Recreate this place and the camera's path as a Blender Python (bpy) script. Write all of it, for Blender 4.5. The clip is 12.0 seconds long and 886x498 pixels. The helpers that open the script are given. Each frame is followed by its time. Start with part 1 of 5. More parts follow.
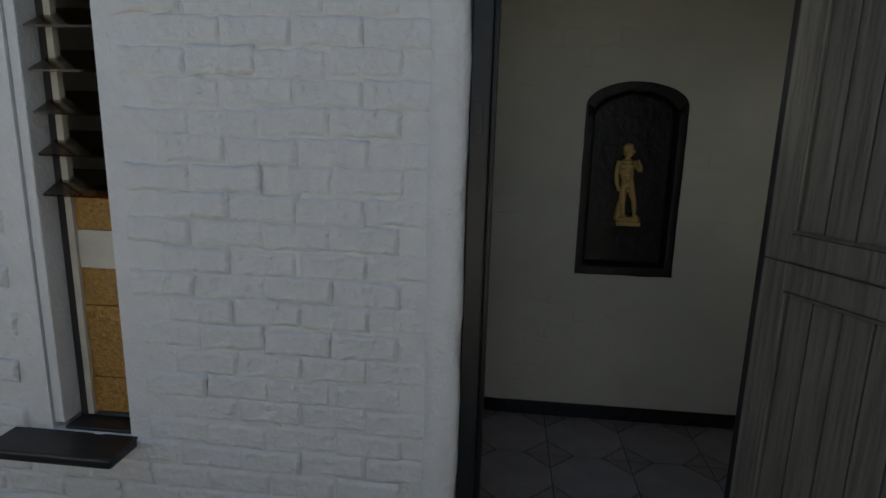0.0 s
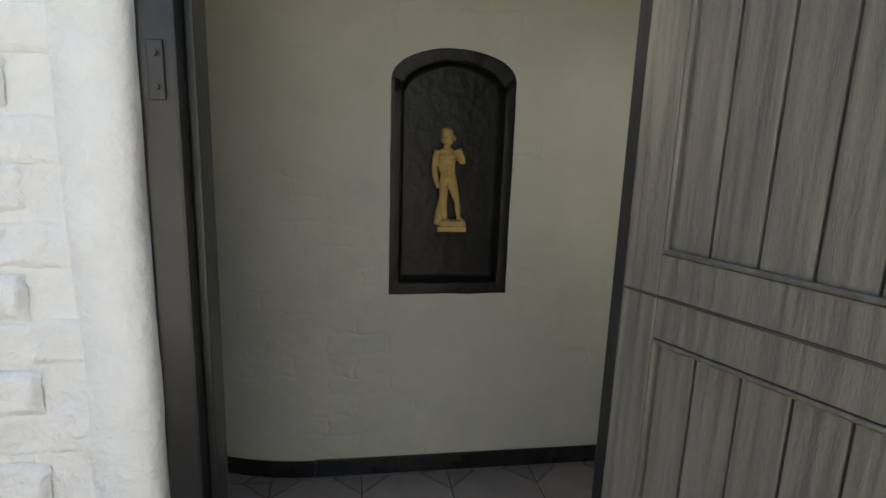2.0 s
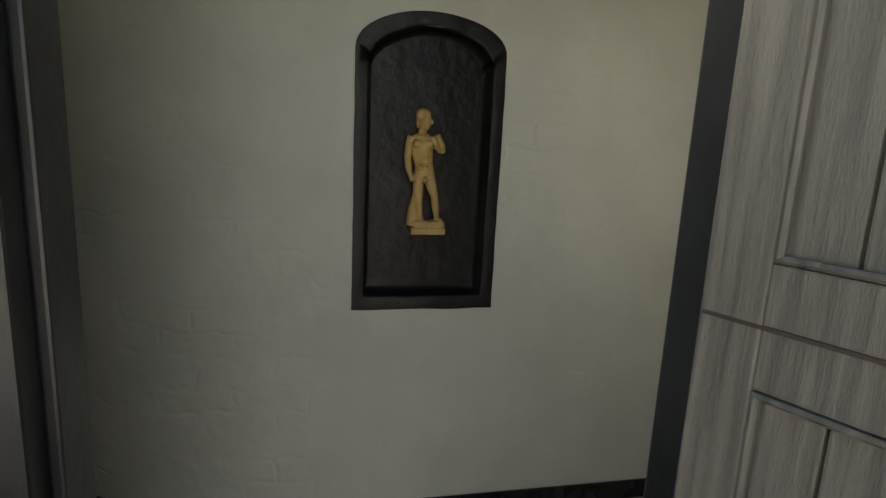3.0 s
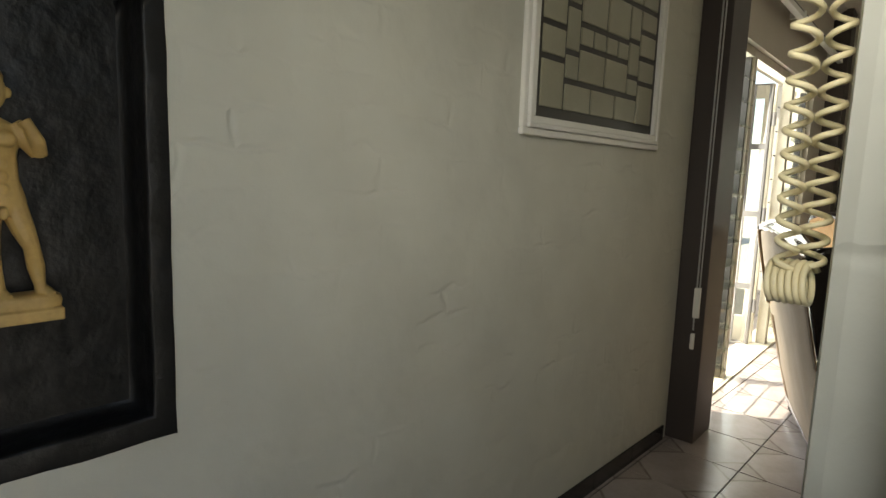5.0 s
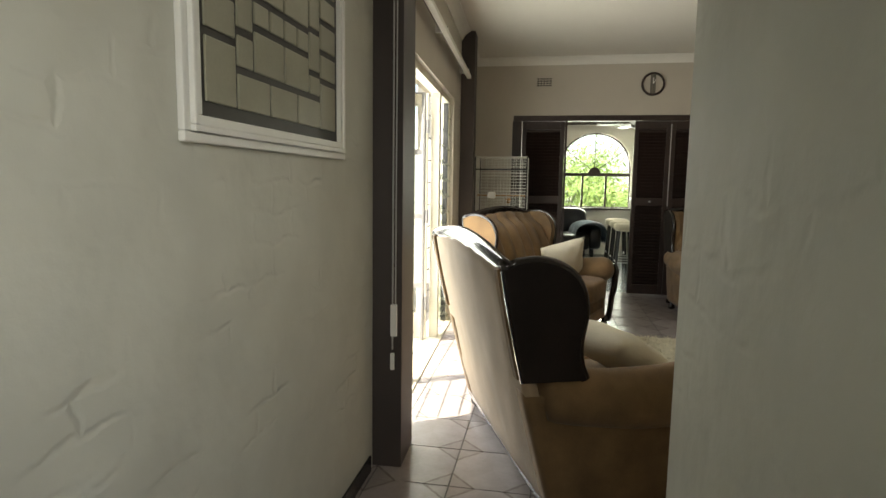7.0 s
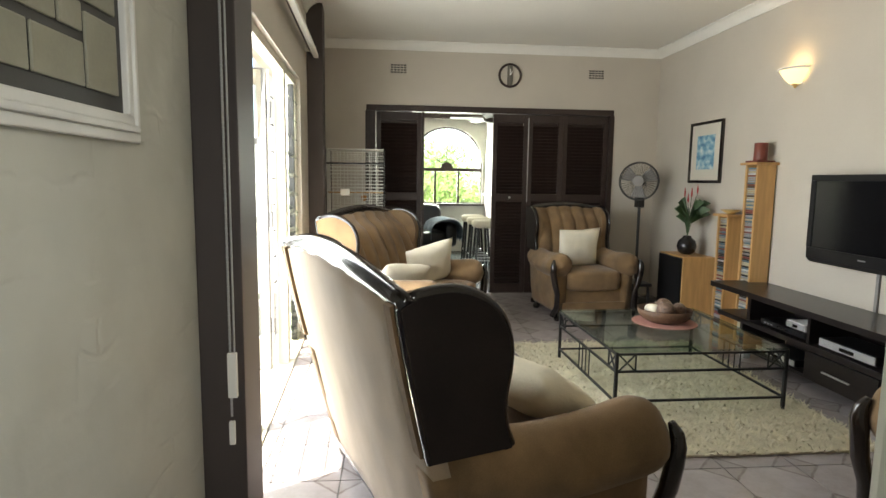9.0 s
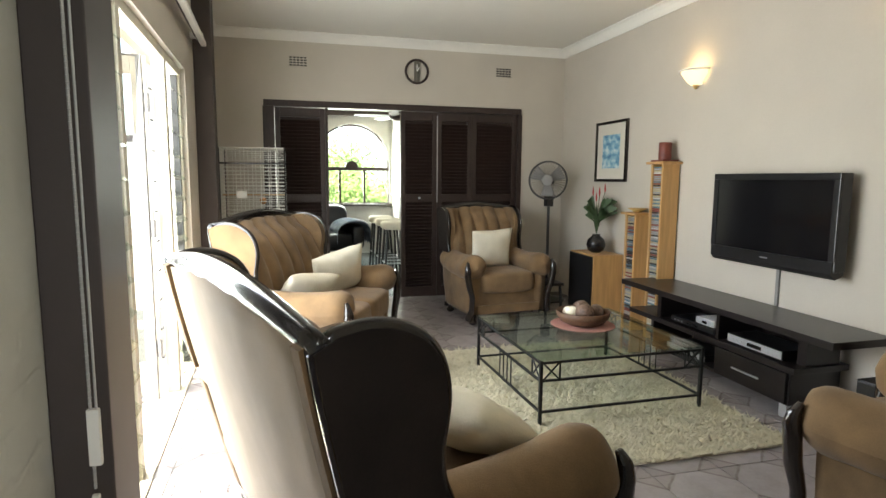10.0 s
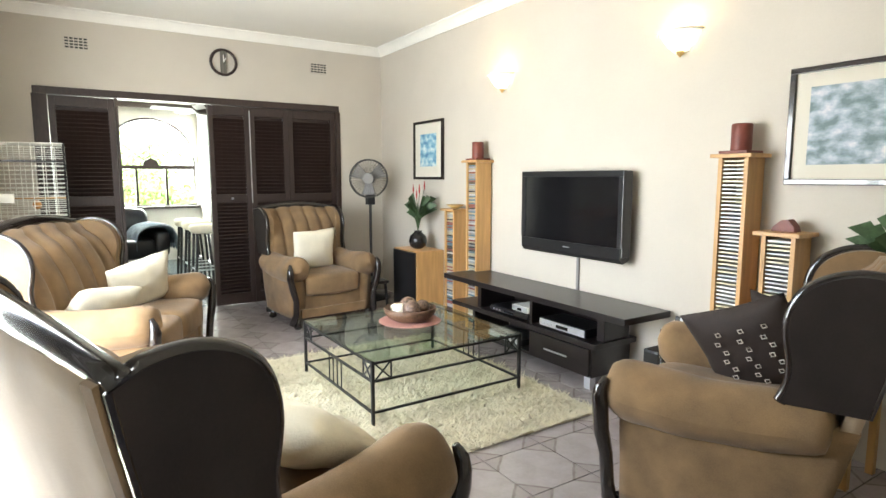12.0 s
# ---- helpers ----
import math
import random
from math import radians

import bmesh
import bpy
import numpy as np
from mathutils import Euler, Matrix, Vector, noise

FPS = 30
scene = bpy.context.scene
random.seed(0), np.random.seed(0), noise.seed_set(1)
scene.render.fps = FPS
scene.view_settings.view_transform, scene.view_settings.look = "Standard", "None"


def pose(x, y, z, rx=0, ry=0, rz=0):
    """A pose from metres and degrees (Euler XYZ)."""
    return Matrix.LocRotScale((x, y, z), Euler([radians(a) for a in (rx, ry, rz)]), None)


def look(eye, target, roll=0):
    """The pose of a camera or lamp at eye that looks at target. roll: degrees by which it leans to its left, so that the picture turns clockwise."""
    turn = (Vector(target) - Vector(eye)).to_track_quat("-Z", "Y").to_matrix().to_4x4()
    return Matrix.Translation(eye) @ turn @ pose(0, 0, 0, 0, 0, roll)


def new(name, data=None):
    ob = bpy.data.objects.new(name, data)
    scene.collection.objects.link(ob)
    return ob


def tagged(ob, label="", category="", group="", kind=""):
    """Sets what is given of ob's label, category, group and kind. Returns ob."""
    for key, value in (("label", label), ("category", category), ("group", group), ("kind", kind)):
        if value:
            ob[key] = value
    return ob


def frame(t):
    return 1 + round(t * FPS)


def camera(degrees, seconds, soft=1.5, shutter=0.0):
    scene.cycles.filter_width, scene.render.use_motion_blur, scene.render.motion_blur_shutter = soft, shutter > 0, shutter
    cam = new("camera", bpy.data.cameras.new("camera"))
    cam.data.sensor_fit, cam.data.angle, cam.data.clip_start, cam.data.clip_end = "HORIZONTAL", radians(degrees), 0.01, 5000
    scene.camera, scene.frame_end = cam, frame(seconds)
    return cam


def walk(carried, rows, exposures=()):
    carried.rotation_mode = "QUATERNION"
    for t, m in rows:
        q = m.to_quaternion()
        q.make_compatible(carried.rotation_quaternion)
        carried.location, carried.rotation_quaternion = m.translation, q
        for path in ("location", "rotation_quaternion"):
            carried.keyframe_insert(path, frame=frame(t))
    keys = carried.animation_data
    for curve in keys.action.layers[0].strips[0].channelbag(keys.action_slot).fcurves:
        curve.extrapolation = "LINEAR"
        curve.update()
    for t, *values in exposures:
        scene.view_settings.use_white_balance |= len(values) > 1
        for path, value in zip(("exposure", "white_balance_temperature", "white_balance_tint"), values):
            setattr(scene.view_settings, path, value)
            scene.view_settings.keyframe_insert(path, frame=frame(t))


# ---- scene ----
cam = camera(75.3, 12.0)

PATH = [
    (0, (2.292, 3.573, 1.422), (2.087, 5.518, 1.004), 1.5),
    (0.5, (2.334, 3.686, 1.415), (2.269, 5.641, 0.994), 1.7),
    (1, (2.387, 3.863, 1.411), (2.505, 5.815, 0.993), 1.8),
    (1.5, (2.435, 4.022, 1.391), (2.692, 5.961, 0.972), 2.1),
    (2, (2.507, 4.225, 1.378), (2.818, 6.155, 0.955), 2.0),
    (2.5, (2.53, 4.397, 1.346), (2.887, 6.32, 0.928), 2.5),
    (4.5, (2.6, 5.151, 1.193), (3.693, 6.81, 0.96), 1.9),
    (5, (2.696, 5.274, 1.235), (4.134, 6.639, 0.975), 2.0),
    (5.5, (2.82, 5.337, 1.264), (4.427, 6.501, 1.019), 1.8),
    (6, (2.912, 5.427, 1.268), (4.653, 6.385, 1.034), 1.4),
    (6.5, (2.962, 5.508, 1.285), (4.842, 6.149, 1.053), 1.2),
    (7, (3.021, 5.564, 1.283), (4.976, 5.918, 1.053), 0.9),
    (9, (3.637, 5.72, 1.286), (5.615, 5.543, 1.047), 0.8),
    (9.5, (3.8, 5.714, 1.299), (5.756, 5.379, 1.058), 0.6),
    (10, (3.897, 5.726, 1.306), (5.819, 5.228, 1.064), 0.4),
    (10.5, (3.94, 5.739, 1.306), (5.806, 5.062, 1.062), 0.2),
    (11, (3.949, 5.735, 1.312), (5.755, 4.911, 1.066), -0.0),
    (11.5, (3.943, 5.731, 1.316), (5.687, 4.783, 1.069), -0.0),
    (12, (3.955, 5.722, 1.31), (5.633, 4.662, 1.063), -0.0),
]
walk(cam, [(t, look(eye, target, roll)) for t, eye, target, roll in PATH],
     [(0, -0.7, 7000, 8), (0.5, -0.25, 7100, 8), (1.0, 0.25, 7300, 8), (1.5, 0.75, 7500, 8), (2.0, 1.05, 7700, 8), (2.5, 1.1, 7800, 8),
      (4.5, 1.5, 7700, 8), (5.5, 1.45, 7700, 8), (6.5, 1.5, 7600, 8), (7.2, 2.05, 7400, 8), (9.0, 2.55, 6900, 9), (9.5, 2.6, 6800, 9), (10.5, 2.8, 6700, 9), (11.5, 3.25, 6650, 9), (12.0, 3.65, 6500, 9)])

# ---- light ----
world = bpy.data.worlds.new("sky")
scene.world = world
world.use_nodes = True
wn = world.node_tree
sky = wn.nodes.new("ShaderNodeTexSky")
sky.sky_type = 'NISHITA'
sky.sun_disc = False
SUN_FROM = Vector((-0.5, 0.87, 1.45)).normalized()
sky.sun_elevation = math.asin(SUN_FROM.z)
sky.sun_rotation = math.atan2(SUN_FROM.x, SUN_FROM.y)
wn.links.new(sky.outputs[0], wn.nodes["Background"].inputs[0])
wn.nodes["Background"].inputs[1].default_value = 0.15


def lamp(name, kind, m, energy, color=(1, 1, 1), **more):
    data = bpy.data.lights.new(name, kind)
    data.energy, data.color = energy, color
    ob = new(name, data)
    ob.matrix_world = m
    return ob


sun = lamp("sun", 'SUN', look((0, 0, 0), -SUN_FROM), 4.0, (1.0, 0.95, 0.86))
sun.data.angle = radians(0.5)
sky_door = lamp("sky_in_terrace_door", 'AREA', look((7.1, 6.62, 1.1), (7.15, 5.0, 0.9)), 27, (0.93, 0.97, 1.0))
sky_door.data.shape, sky_door.data.size, sky_door.data.size_y = 'RECTANGLE', 2.3, 1.9
sky_entry = lamp("sky_in_front_door", 'AREA', look((2.55, 5.33, 1.72), (4.9, 6.30, 0.9)), 0.8, (0.95, 0.98, 1.0))
sky_entry.data.shape, sky_entry.data.size, sky_entry.data.size_y = 'RECTANGLE', 0.5, 0.5
sky_entry.data.spread = radians(75)
sky_arch = lamp("sky_in_arched_window", 'AREA', look((14.3, 4.74, 1.6), (12.0, 4.74, 1.2)), 40, (0.95, 1.0, 0.93))
sky_arch.data.shape, sky_arch.data.size, sky_arch.data.size_y = 'RECTANGLE', 1.2, 1.3


# ---- materials ----
def mat(name, color, rough=0.6, metal=0.0, spread=0.12, scale=8.0, bump=0.1, fine=120.0, dark=None, coat=0.0, random_shade=0.0, stretch=None, sheen=0.0):
    """Base colour mottled at two scales, with fine relief."""
    m = bpy.data.materials.new(name)
    m.use_nodes = True
    nt = m.node_tree
    b = nt.nodes["Principled BSDF"]
    b.inputs["Roughness"].default_value = rough
    b.inputs["Metallic"].default_value = metal
    b.inputs["Coat Weight"].default_value = coat
    b.inputs["Sheen Weight"].default_value = sheen
    tc = nt.nodes.new("ShaderNodeTexCoord")
    mp = nt.nodes.new("ShaderNodeMapping")
    mp.inputs["Scale"].default_value = stretch or (1, 1, 1)
    nt.links.new(tc.outputs["Object"], mp.inputs[0])
    n1 = nt.nodes.new("ShaderNodeTexNoise")
    n1.inputs["Scale"].default_value, n1.inputs["Detail"].default_value = scale, 6
    n2 = nt.nodes.new("ShaderNodeTexNoise")
    n2.inputs["Scale"].default_value, n2.inputs["Detail"].default_value = fine, 4
    for n in (n1, n2):
        nt.links.new(mp.outputs[0], n.inputs["Vector"])
    mix = nt.nodes.new("ShaderNodeMath")
    mix.operation = 'MULTIPLY_ADD'
    mix.inputs[1].default_value = 0.35
    nt.links.new(n2.outputs[0], mix.inputs[0])
    nt.links.new(n1.outputs[0], mix.inputs[2])
    ramp = nt.nodes.new("ShaderNodeValToRGB")
    ramp.color_ramp.elements[0].position, ramp.color_ramp.elements[1].position = 0.42, 0.9
    lo = dark or [c * (1 - spread) for c in color]
    hi = [min(1, c * (1 + spread * 0.6)) for c in color]
    ramp.color_ramp.elements[0].color = (*lo, 1)
    ramp.color_ramp.elements[1].color = (*hi, 1)
    nt.links.new(mix.outputs[0], ramp.inputs[0])
    out = ramp.outputs[0]
    if random_shade:
        oi = nt.nodes.new("ShaderNodeObjectInfo")
        hs = nt.nodes.new("ShaderNodeHueSaturation")
        mr = nt.nodes.new("ShaderNodeMapRange")
        mr.inputs[3].default_value, mr.inputs[4].default_value = 1 - random_shade, 1 + random_shade
        nt.links.new(oi.outputs["Random"], mr.inputs[0])
        nt.links.new(mr.outputs[0], hs.inputs["Value"])
        nt.links.new(out, hs.inputs["Color"])
        out = hs.outputs[0]
    nt.links.new(out, b.inputs["Base Color"])
    if bump:
        bp = nt.nodes.new("ShaderNodeBump")
        bp.inputs["Strength"].default_value, bp.inputs["Distance"].default_value = min(1, bump * 3), 0.01 * bump + 0.002
        nt.links.new(mix.outputs[0], bp.inputs["Height"])
        nt.links.new(bp.outputs[0], b.inputs["Normal"])
    return m


def glass(name, color=(1, 1, 1), rough=0.0, thin=0.85):
    """Clear pane: mostly see-through, with a mirror's gloss."""
    m = bpy.data.materials.new(name)
    m.use_nodes = True
    nt = m.node_tree
    nt.nodes.remove(nt.nodes["Principled BSDF"])
    out = nt.nodes["Material Output"]
    tr = nt.nodes.new("ShaderNodeBsdfTransparent")
    tr.inputs[0].default_value = (*[c * thin for c in color], 1)
    gl = nt.nodes.new("ShaderNodeBsdfGlossy")
    gl.inputs["Roughness"].default_value = rough
    fr = nt.nodes.new("ShaderNodeLayerWeight")
    fr.inputs[0].default_value = 0.1
    mx = nt.nodes.new("ShaderNodeMixShader")
    nt.links.new(fr.outputs["Facing"], mx.inputs[0])
    nt.links.new(tr.outputs[0], mx.inputs[1])
    nt.links.new(gl.outputs[0], mx.inputs[2])
    nt.links.new(mx.outputs[0], out.inputs[0])
    return m


M_WALL = mat("greige_paint", (0.52, 0.475, 0.405), 0.75, spread=0.05, scale=2.5, bump=0.10, fine=90)
M_HALL = mat("plaster_paint", (0.565, 0.56, 0.485), 0.65, spread=0.07, scale=5, bump=1.2, fine=9)
M_CEIL = mat("ceiling_paint", (0.74, 0.71, 0.64), 0.85, spread=0.03, scale=2, bump=0.05, fine=60)
M_CORN = mat("cornice_paint", (0.8, 0.78, 0.72), 0.6, spread=0.03, bump=0.03)
M_BRICK = mat("white_painted_brick", (0.78, 0.785, 0.78), 0.5, spread=0.06, scale=16, bump=1.0, fine=75)
M_NICHE = mat("black_rough_paint", (0.012, 0.0115, 0.011), 0.42, spread=0.4, scale=8, bump=0.9, fine=22)
M_NICHE.node_tree.nodes["Principled BSDF"].inputs["Specular IOR Level"].default_value = 0.3
M_DKBROWN = mat("dark_brown_paint", (0.055, 0.042, 0.037), 0.55, spread=0.12, scale=5, bump=0.05)
M_DWOOD = mat("dark_lacquered_wood", (0.012, 0.008, 0.007), 0.18, spread=0.3, scale=10, bump=0.03, coat=0.5)
M_LEATHER = mat("dark_wing_leather", (0.018, 0.013, 0.011), 0.6, spread=0.3, scale=7, bump=0.12, fine=160)
M_LEATHER.node_tree.nodes["Principled BSDF"].inputs["Specular IOR Level"].default_value = 0.2
M_LOUVRE = mat("dark_stained_louvre", (0.032, 0.018, 0.014), 0.5, spread=0.3, scale=14, bump=0.1, stretch=(1, 4, 1))
M_FABRIC = mat("tan_velour", (0.20, 0.122, 0.056), 0.9, spread=0.4, scale=6, bump=0.2, fine=260, sheen=0.12)
M_FABRIC_BACK = mat("tan_backing_cloth", (0.40, 0.30, 0.20), 0.9, spread=0.15, scale=5, bump=0.2, fine=220, sheen=0.2)
M_CUSHION = mat("cream_cotton", (0.74, 0.68, 0.53), 0.9, spread=0.08, scale=9, bump=0.3, fine=120)
M_GREYDOOR = mat("weathered_dark_wood", (0.145, 0.132, 0.107), 0.5, spread=0.5, scale=4, bump=0.3, fine=70, stretch=(18, 18, 0.8))
M_GREYFRAME = mat("grey_black_frame", (0.016, 0.017, 0.019), 0.35, spread=0.5, scale=6, bump=0.2, fine=40)
M_BLACKTOP = mat("black_ash_board", (0.013, 0.010, 0.010), 0.28, spread=0.35, scale=12, bump=0.05, stretch=(1, 8, 8))
M_BLACK = mat("black_plastic", (0.010, 0.010, 0.011), 0.3, spread=0.2, bump=0.02)
M_SCREEN = mat("screen_glass", (0.006, 0.006, 0.007), 0.12, spread=0.1, bump=0)
M_IRON = mat("black_wrought_iron", (0.014, 0.014, 0.014), 0.4, metal=0.3, spread=0.3, scale=40, bump=0.1)
M_PINE = mat("beech_veneer", (0.52, 0.30, 0.115), 0.45, spread=0.2, scale=5, bump=0.05, stretch=(6, 6, 0.7))
M_CREAMSTEEL = mat("cream_steel_paint", (0.62, 0.58, 0.47), 0.5, spread=0.15, scale=9, bump=0.1)
M_WHITE = mat("white_gloss_paint", (0.78, 0.77, 0.72), 0.4, spread=0.05, bump=0.05)
M_GREYSTEEL = mat("grey_steel_paint", (0.23, 0.22, 0.21), 0.5, spread=0.15, bump=0.08)
M_SILVER = mat("silver_plastic", (0.55, 0.56, 0.57), 0.3, metal=0.6, spread=0.05, bump=0.02)
M_PANE = mat("olive_obscure_pane", (0.30, 0.29, 0.215), 0.35, spread=0.12, scale=6, bump=0.1)
M_LEAD = mat("dark_lead_bar", (0.035, 0.033, 0.03), 0.5, spread=0.2, bump=0.05)
M_GROUT = mat("grey_grout", (0.10, 0.095, 0.09), 0.9, spread=0.2, bump=0.1)
M_SKIRT = mat("black_tile", (0.018, 0.017, 0.018), 0.25, spread=0.3, scale=20, bump=0.05)
M_SLATE = mat("blue_grey_slate", (0.10, 0.13, 0.14), 0.22, spread=0.35, scale=6, bump=0.1, random_shade=0.2)
M_RUG = mat("cream_shag", (0.60, 0.55, 0.40), 0.95, spread=0.2, scale=20, bump=0.4, fine=200)
M_OCHRE = mat("ochre_resin", (0.52, 0.34, 0.115), 0.5, spread=0.25, scale=25, bump=0.1)
M_CORD = mat("cream_cord", (0.72, 0.62, 0.38), 0.4, spread=0.1, bump=0.03)
M_CANDLE = mat("red_brown_wax", (0.16, 0.035, 0.022), 0.5, spread=0.25, scale=20, bump=0.1)
M_BASKET = mat("brown_woven_bowl", (0.12, 0.06, 0.032), 0.6, spread=0.45, scale=45, bump=0.5)
M_PINK = mat("pink_mat", (0.42, 0.20, 0.16), 0.9, spread=0.1, scale=60, bump=0.3)
M_LEAF = mat("dark_green_leaf", (0.045, 0.085, 0.03), 0.55, spread=0.4, scale=30, bump=0.05)
M_RED = mat("red_flower", (0.42, 0.03, 0.03), 0.6, spread=0.3, bump=0.1)
M_VASE = mat("black_ceramic", (0.012, 0.011, 0.012), 0.25, spread=0.2, bump=0.02)
M_MATBOARD = mat("mount_board", (0.60, 0.56, 0.47), 0.9, spread=0.03, bump=0.02)
M_PAVE = mat("courtyard_paving", (0.42, 0.40, 0.36), 0.8, spread=0.2, scale=4, bump=0.2)
M_BLADE = glass("brown_tinted_glass", (0.62, 0.52, 0.42), 0.05, 0.8)
M_YARD = mat("white_yard_wall", (0.72, 0.71, 0.68), 0.8, spread=0.08, scale=2, bump=0.2)
M_AMBER = mat("amber_glass", (0.42, 0.22, 0.045), 0.15, spread=0.4, scale=60, bump=0.5)
M_GLASS = glass("clear_glass", (0.96, 1.0, 0.97), 0.02, 0.93)
M_TGLASS = glass("table_glass", (0.86, 0.96, 0.90), 0.0, 0.9)
M_WHITEROOM = mat("pale_room_paint", (0.62, 0.60, 0.55), 0.8, spread=0.04, bump=0.05)
M_BLUE = mat("blue_throw", (0.24, 0.29, 0.35), 0.9, spread=0.4, scale=12, bump=0.4)
M_DARKLEATHER = mat("black_leather", (0.015, 0.015, 0.017), 0.28, spread=0.3, bump=0.1)
M_YELLOW = mat("yellow_toy", (0.6, 0.5, 0.03), 0.5, bump=0.02)
M_WIRE = mat("pale_cage_wire", (0.72, 0.72, 0.66), 0.4, metal=0.0, bump=0)
M_SEED = mat("orange_seed", (0.4, 0.2, 0.06), 0.8, spread=0.4, scale=40, bump=0.2)
M_PATTERN = mat("brown_patterned_cloth", (0.03, 0.02, 0.016), 0.8, spread=0.3, bump=0.2)
M_SILVERTHREAD = mat("silver_thread", (0.40, 0.37, 0.32), 0.5, bump=0.02)


def tile_material():
    """Mauve-grey ceramic with a paler rim, worn lines across the corners."""
    m = mat("ceramic_tile", (0.335, 0.30, 0.295), 0.2, spread=0.16, scale=9, bump=0.05, fine=50, random_shade=0.06)
    nt = m.node_tree
    b = nt.nodes["Principled BSDF"]
    src = b.inputs["Base Color"].links[0].from_socket
    tc = nt.nodes.new("ShaderNodeTexCoord")
    ab = nt.nodes.new("ShaderNodeVectorMath")
    ab.operation = 'ABSOLUTE'
    nt.links.new(tc.outputs["Object"], ab.inputs[0])
    sx = nt.nodes.new("ShaderNodeSeparateXYZ")
    nt.links.new(ab.outputs[0], sx.inputs[0])
    add = nt.nodes.new("ShaderNodeMath")
    nt.links.new(sx.outputs[0], add.inputs[0])
    nt.links.new(sx.outputs[1], add.inputs[1])
    nz = nt.nodes.new("ShaderNodeTexNoise")
    nz.inputs["Scale"].default_value = 25
    nt.links.new(tc.outputs["Object"], nz.inputs["Vector"])
    wob = nt.nodes.new("ShaderNodeMath")
    wob.operation = 'MULTIPLY_ADD'
    wob.inputs[1].default_value = 0.02
    nt.links.new(nz.outputs[0], wob.inputs[0])
    nt.links.new(add.outputs[0], wob.inputs[2])
    cr = nt.nodes.new("ShaderNodeValToRGB")
    e = cr.color_ramp.elements
    e[0].position, e[0].color = 0.236, (0, 0, 0, 1)
    e[1].position, e[1].color = 0.242, (1, 1, 1, 1)
    for p, v in ((0.250, 1.0), (0.258, 0.25), (0.34, 0.25)):
        x = cr.color_ramp.elements.new(p)
        x.color = (v, v, v, 1)
    nt.links.new(wob.outputs[0], cr.inputs[0])
    mx = nt.nodes.new("ShaderNodeMixRGB")
    mx.inputs[2].default_value = (0.10, 0.07, 0.06, 1)
    fac = nt.nodes.new("ShaderNodeMath")
    fac.operation = 'MULTIPLY'
    nz2 = nt.nodes.new("ShaderNodeTexNoise")
    nz2.inputs["Scale"].default_value, nz2.inputs["Detail"].default_value = 18, 5
    nt.links.new(tc.outputs["Object"], nz2.inputs["Vector"])
    nt.links.new(cr.outputs[0], fac.inputs[0])
    nt.links.new(nz2.outputs[0], fac.inputs[1])
    nt.links.new(fac.outputs[0], mx.inputs[0])
    nt.links.new(src, mx.inputs[1])
    nt.links.new(mx.outputs[0], b.inputs["Base Color"])
    return m


M_TILE = tile_material()


def plaster_relief(m):
    """Hand-trowelled plaster over brickwork: broad waves, ridges and faint courses."""
    nt = m.node_tree
    b = nt.nodes["Principled BSDF"]
    tc = nt.nodes.new("ShaderNodeTexCoord")

    def noise_at(scale, detail):
        n = nt.nodes.new("ShaderNodeTexNoise")
        n.inputs["Scale"].default_value, n.inputs["Detail"].default_value = scale, detail
        nt.links.new(tc.outputs["Object"], n.inputs["Vector"])
        return n

    def calc(kind, p, q):
        k = nt.nodes.new("ShaderNodeMath")
        k.operation = kind
        for i, v in enumerate((p, q)):
            if isinstance(v, (int, float)):
                k.inputs[i].default_value = v
            else:
                nt.links.new(v, k.inputs[i])
        return k.outputs[0]
    sx = nt.nodes.new("ShaderNodeSeparateXYZ")
    nt.links.new(tc.outputs["Object"], sx.inputs[0])
    wob = noise_at(7, 3)
    off = calc('MULTIPLY', calc('SUBTRACT', wob.outputs[0], 0.5), 0.10)
    cx = nt.nodes.new("ShaderNodeCombineXYZ")
    nt.links.new(calc('ADD', sx.outputs[0], off), cx.inputs[0])
    nt.links.new(calc('ADD', sx.outputs[2], off), cx.inputs[1])
    br = nt.nodes.new("ShaderNodeTexBrick")
    br.inputs["Scale"].default_value = 1.0
    br.inputs["Brick Width"].default_value, br.inputs["Row Height"].default_value = 0.23, 0.085
    br.inputs["Mortar Size"].default_value, br.inputs["Mortar Smooth"].default_value = 0.014, 1.0
    nt.links.new(cx.outputs[0], br.inputs["Vector"])
    mask = calc('MAXIMUM', calc('MULTIPLY', calc('SUBTRACT', noise_at(4.5, 2).outputs[0], 0.5), 5.0), 0.0)
    joints = calc('MULTIPLY', calc('MINIMUM', mask, 1.0), br.outputs["Fac"])
    h = calc('ADD', calc('MULTIPLY', noise_at(3.5, 3).outputs[0], 1.1), calc('MULTIPLY', joints, -0.13))
    h = calc('ADD', h, calc('MULTIPLY', noise_at(45, 4).outputs[0], 0.05))
    bp = nt.nodes.new("ShaderNodeBump")
    bp.inputs["Strength"].default_value, bp.inputs["Distance"].default_value = 0.85, 0.026
    nt.links.new(h, bp.inputs["Height"])
    nt.links.new(bp.outputs[0], b.inputs["Normal"])


plaster_relief(M_HALL)


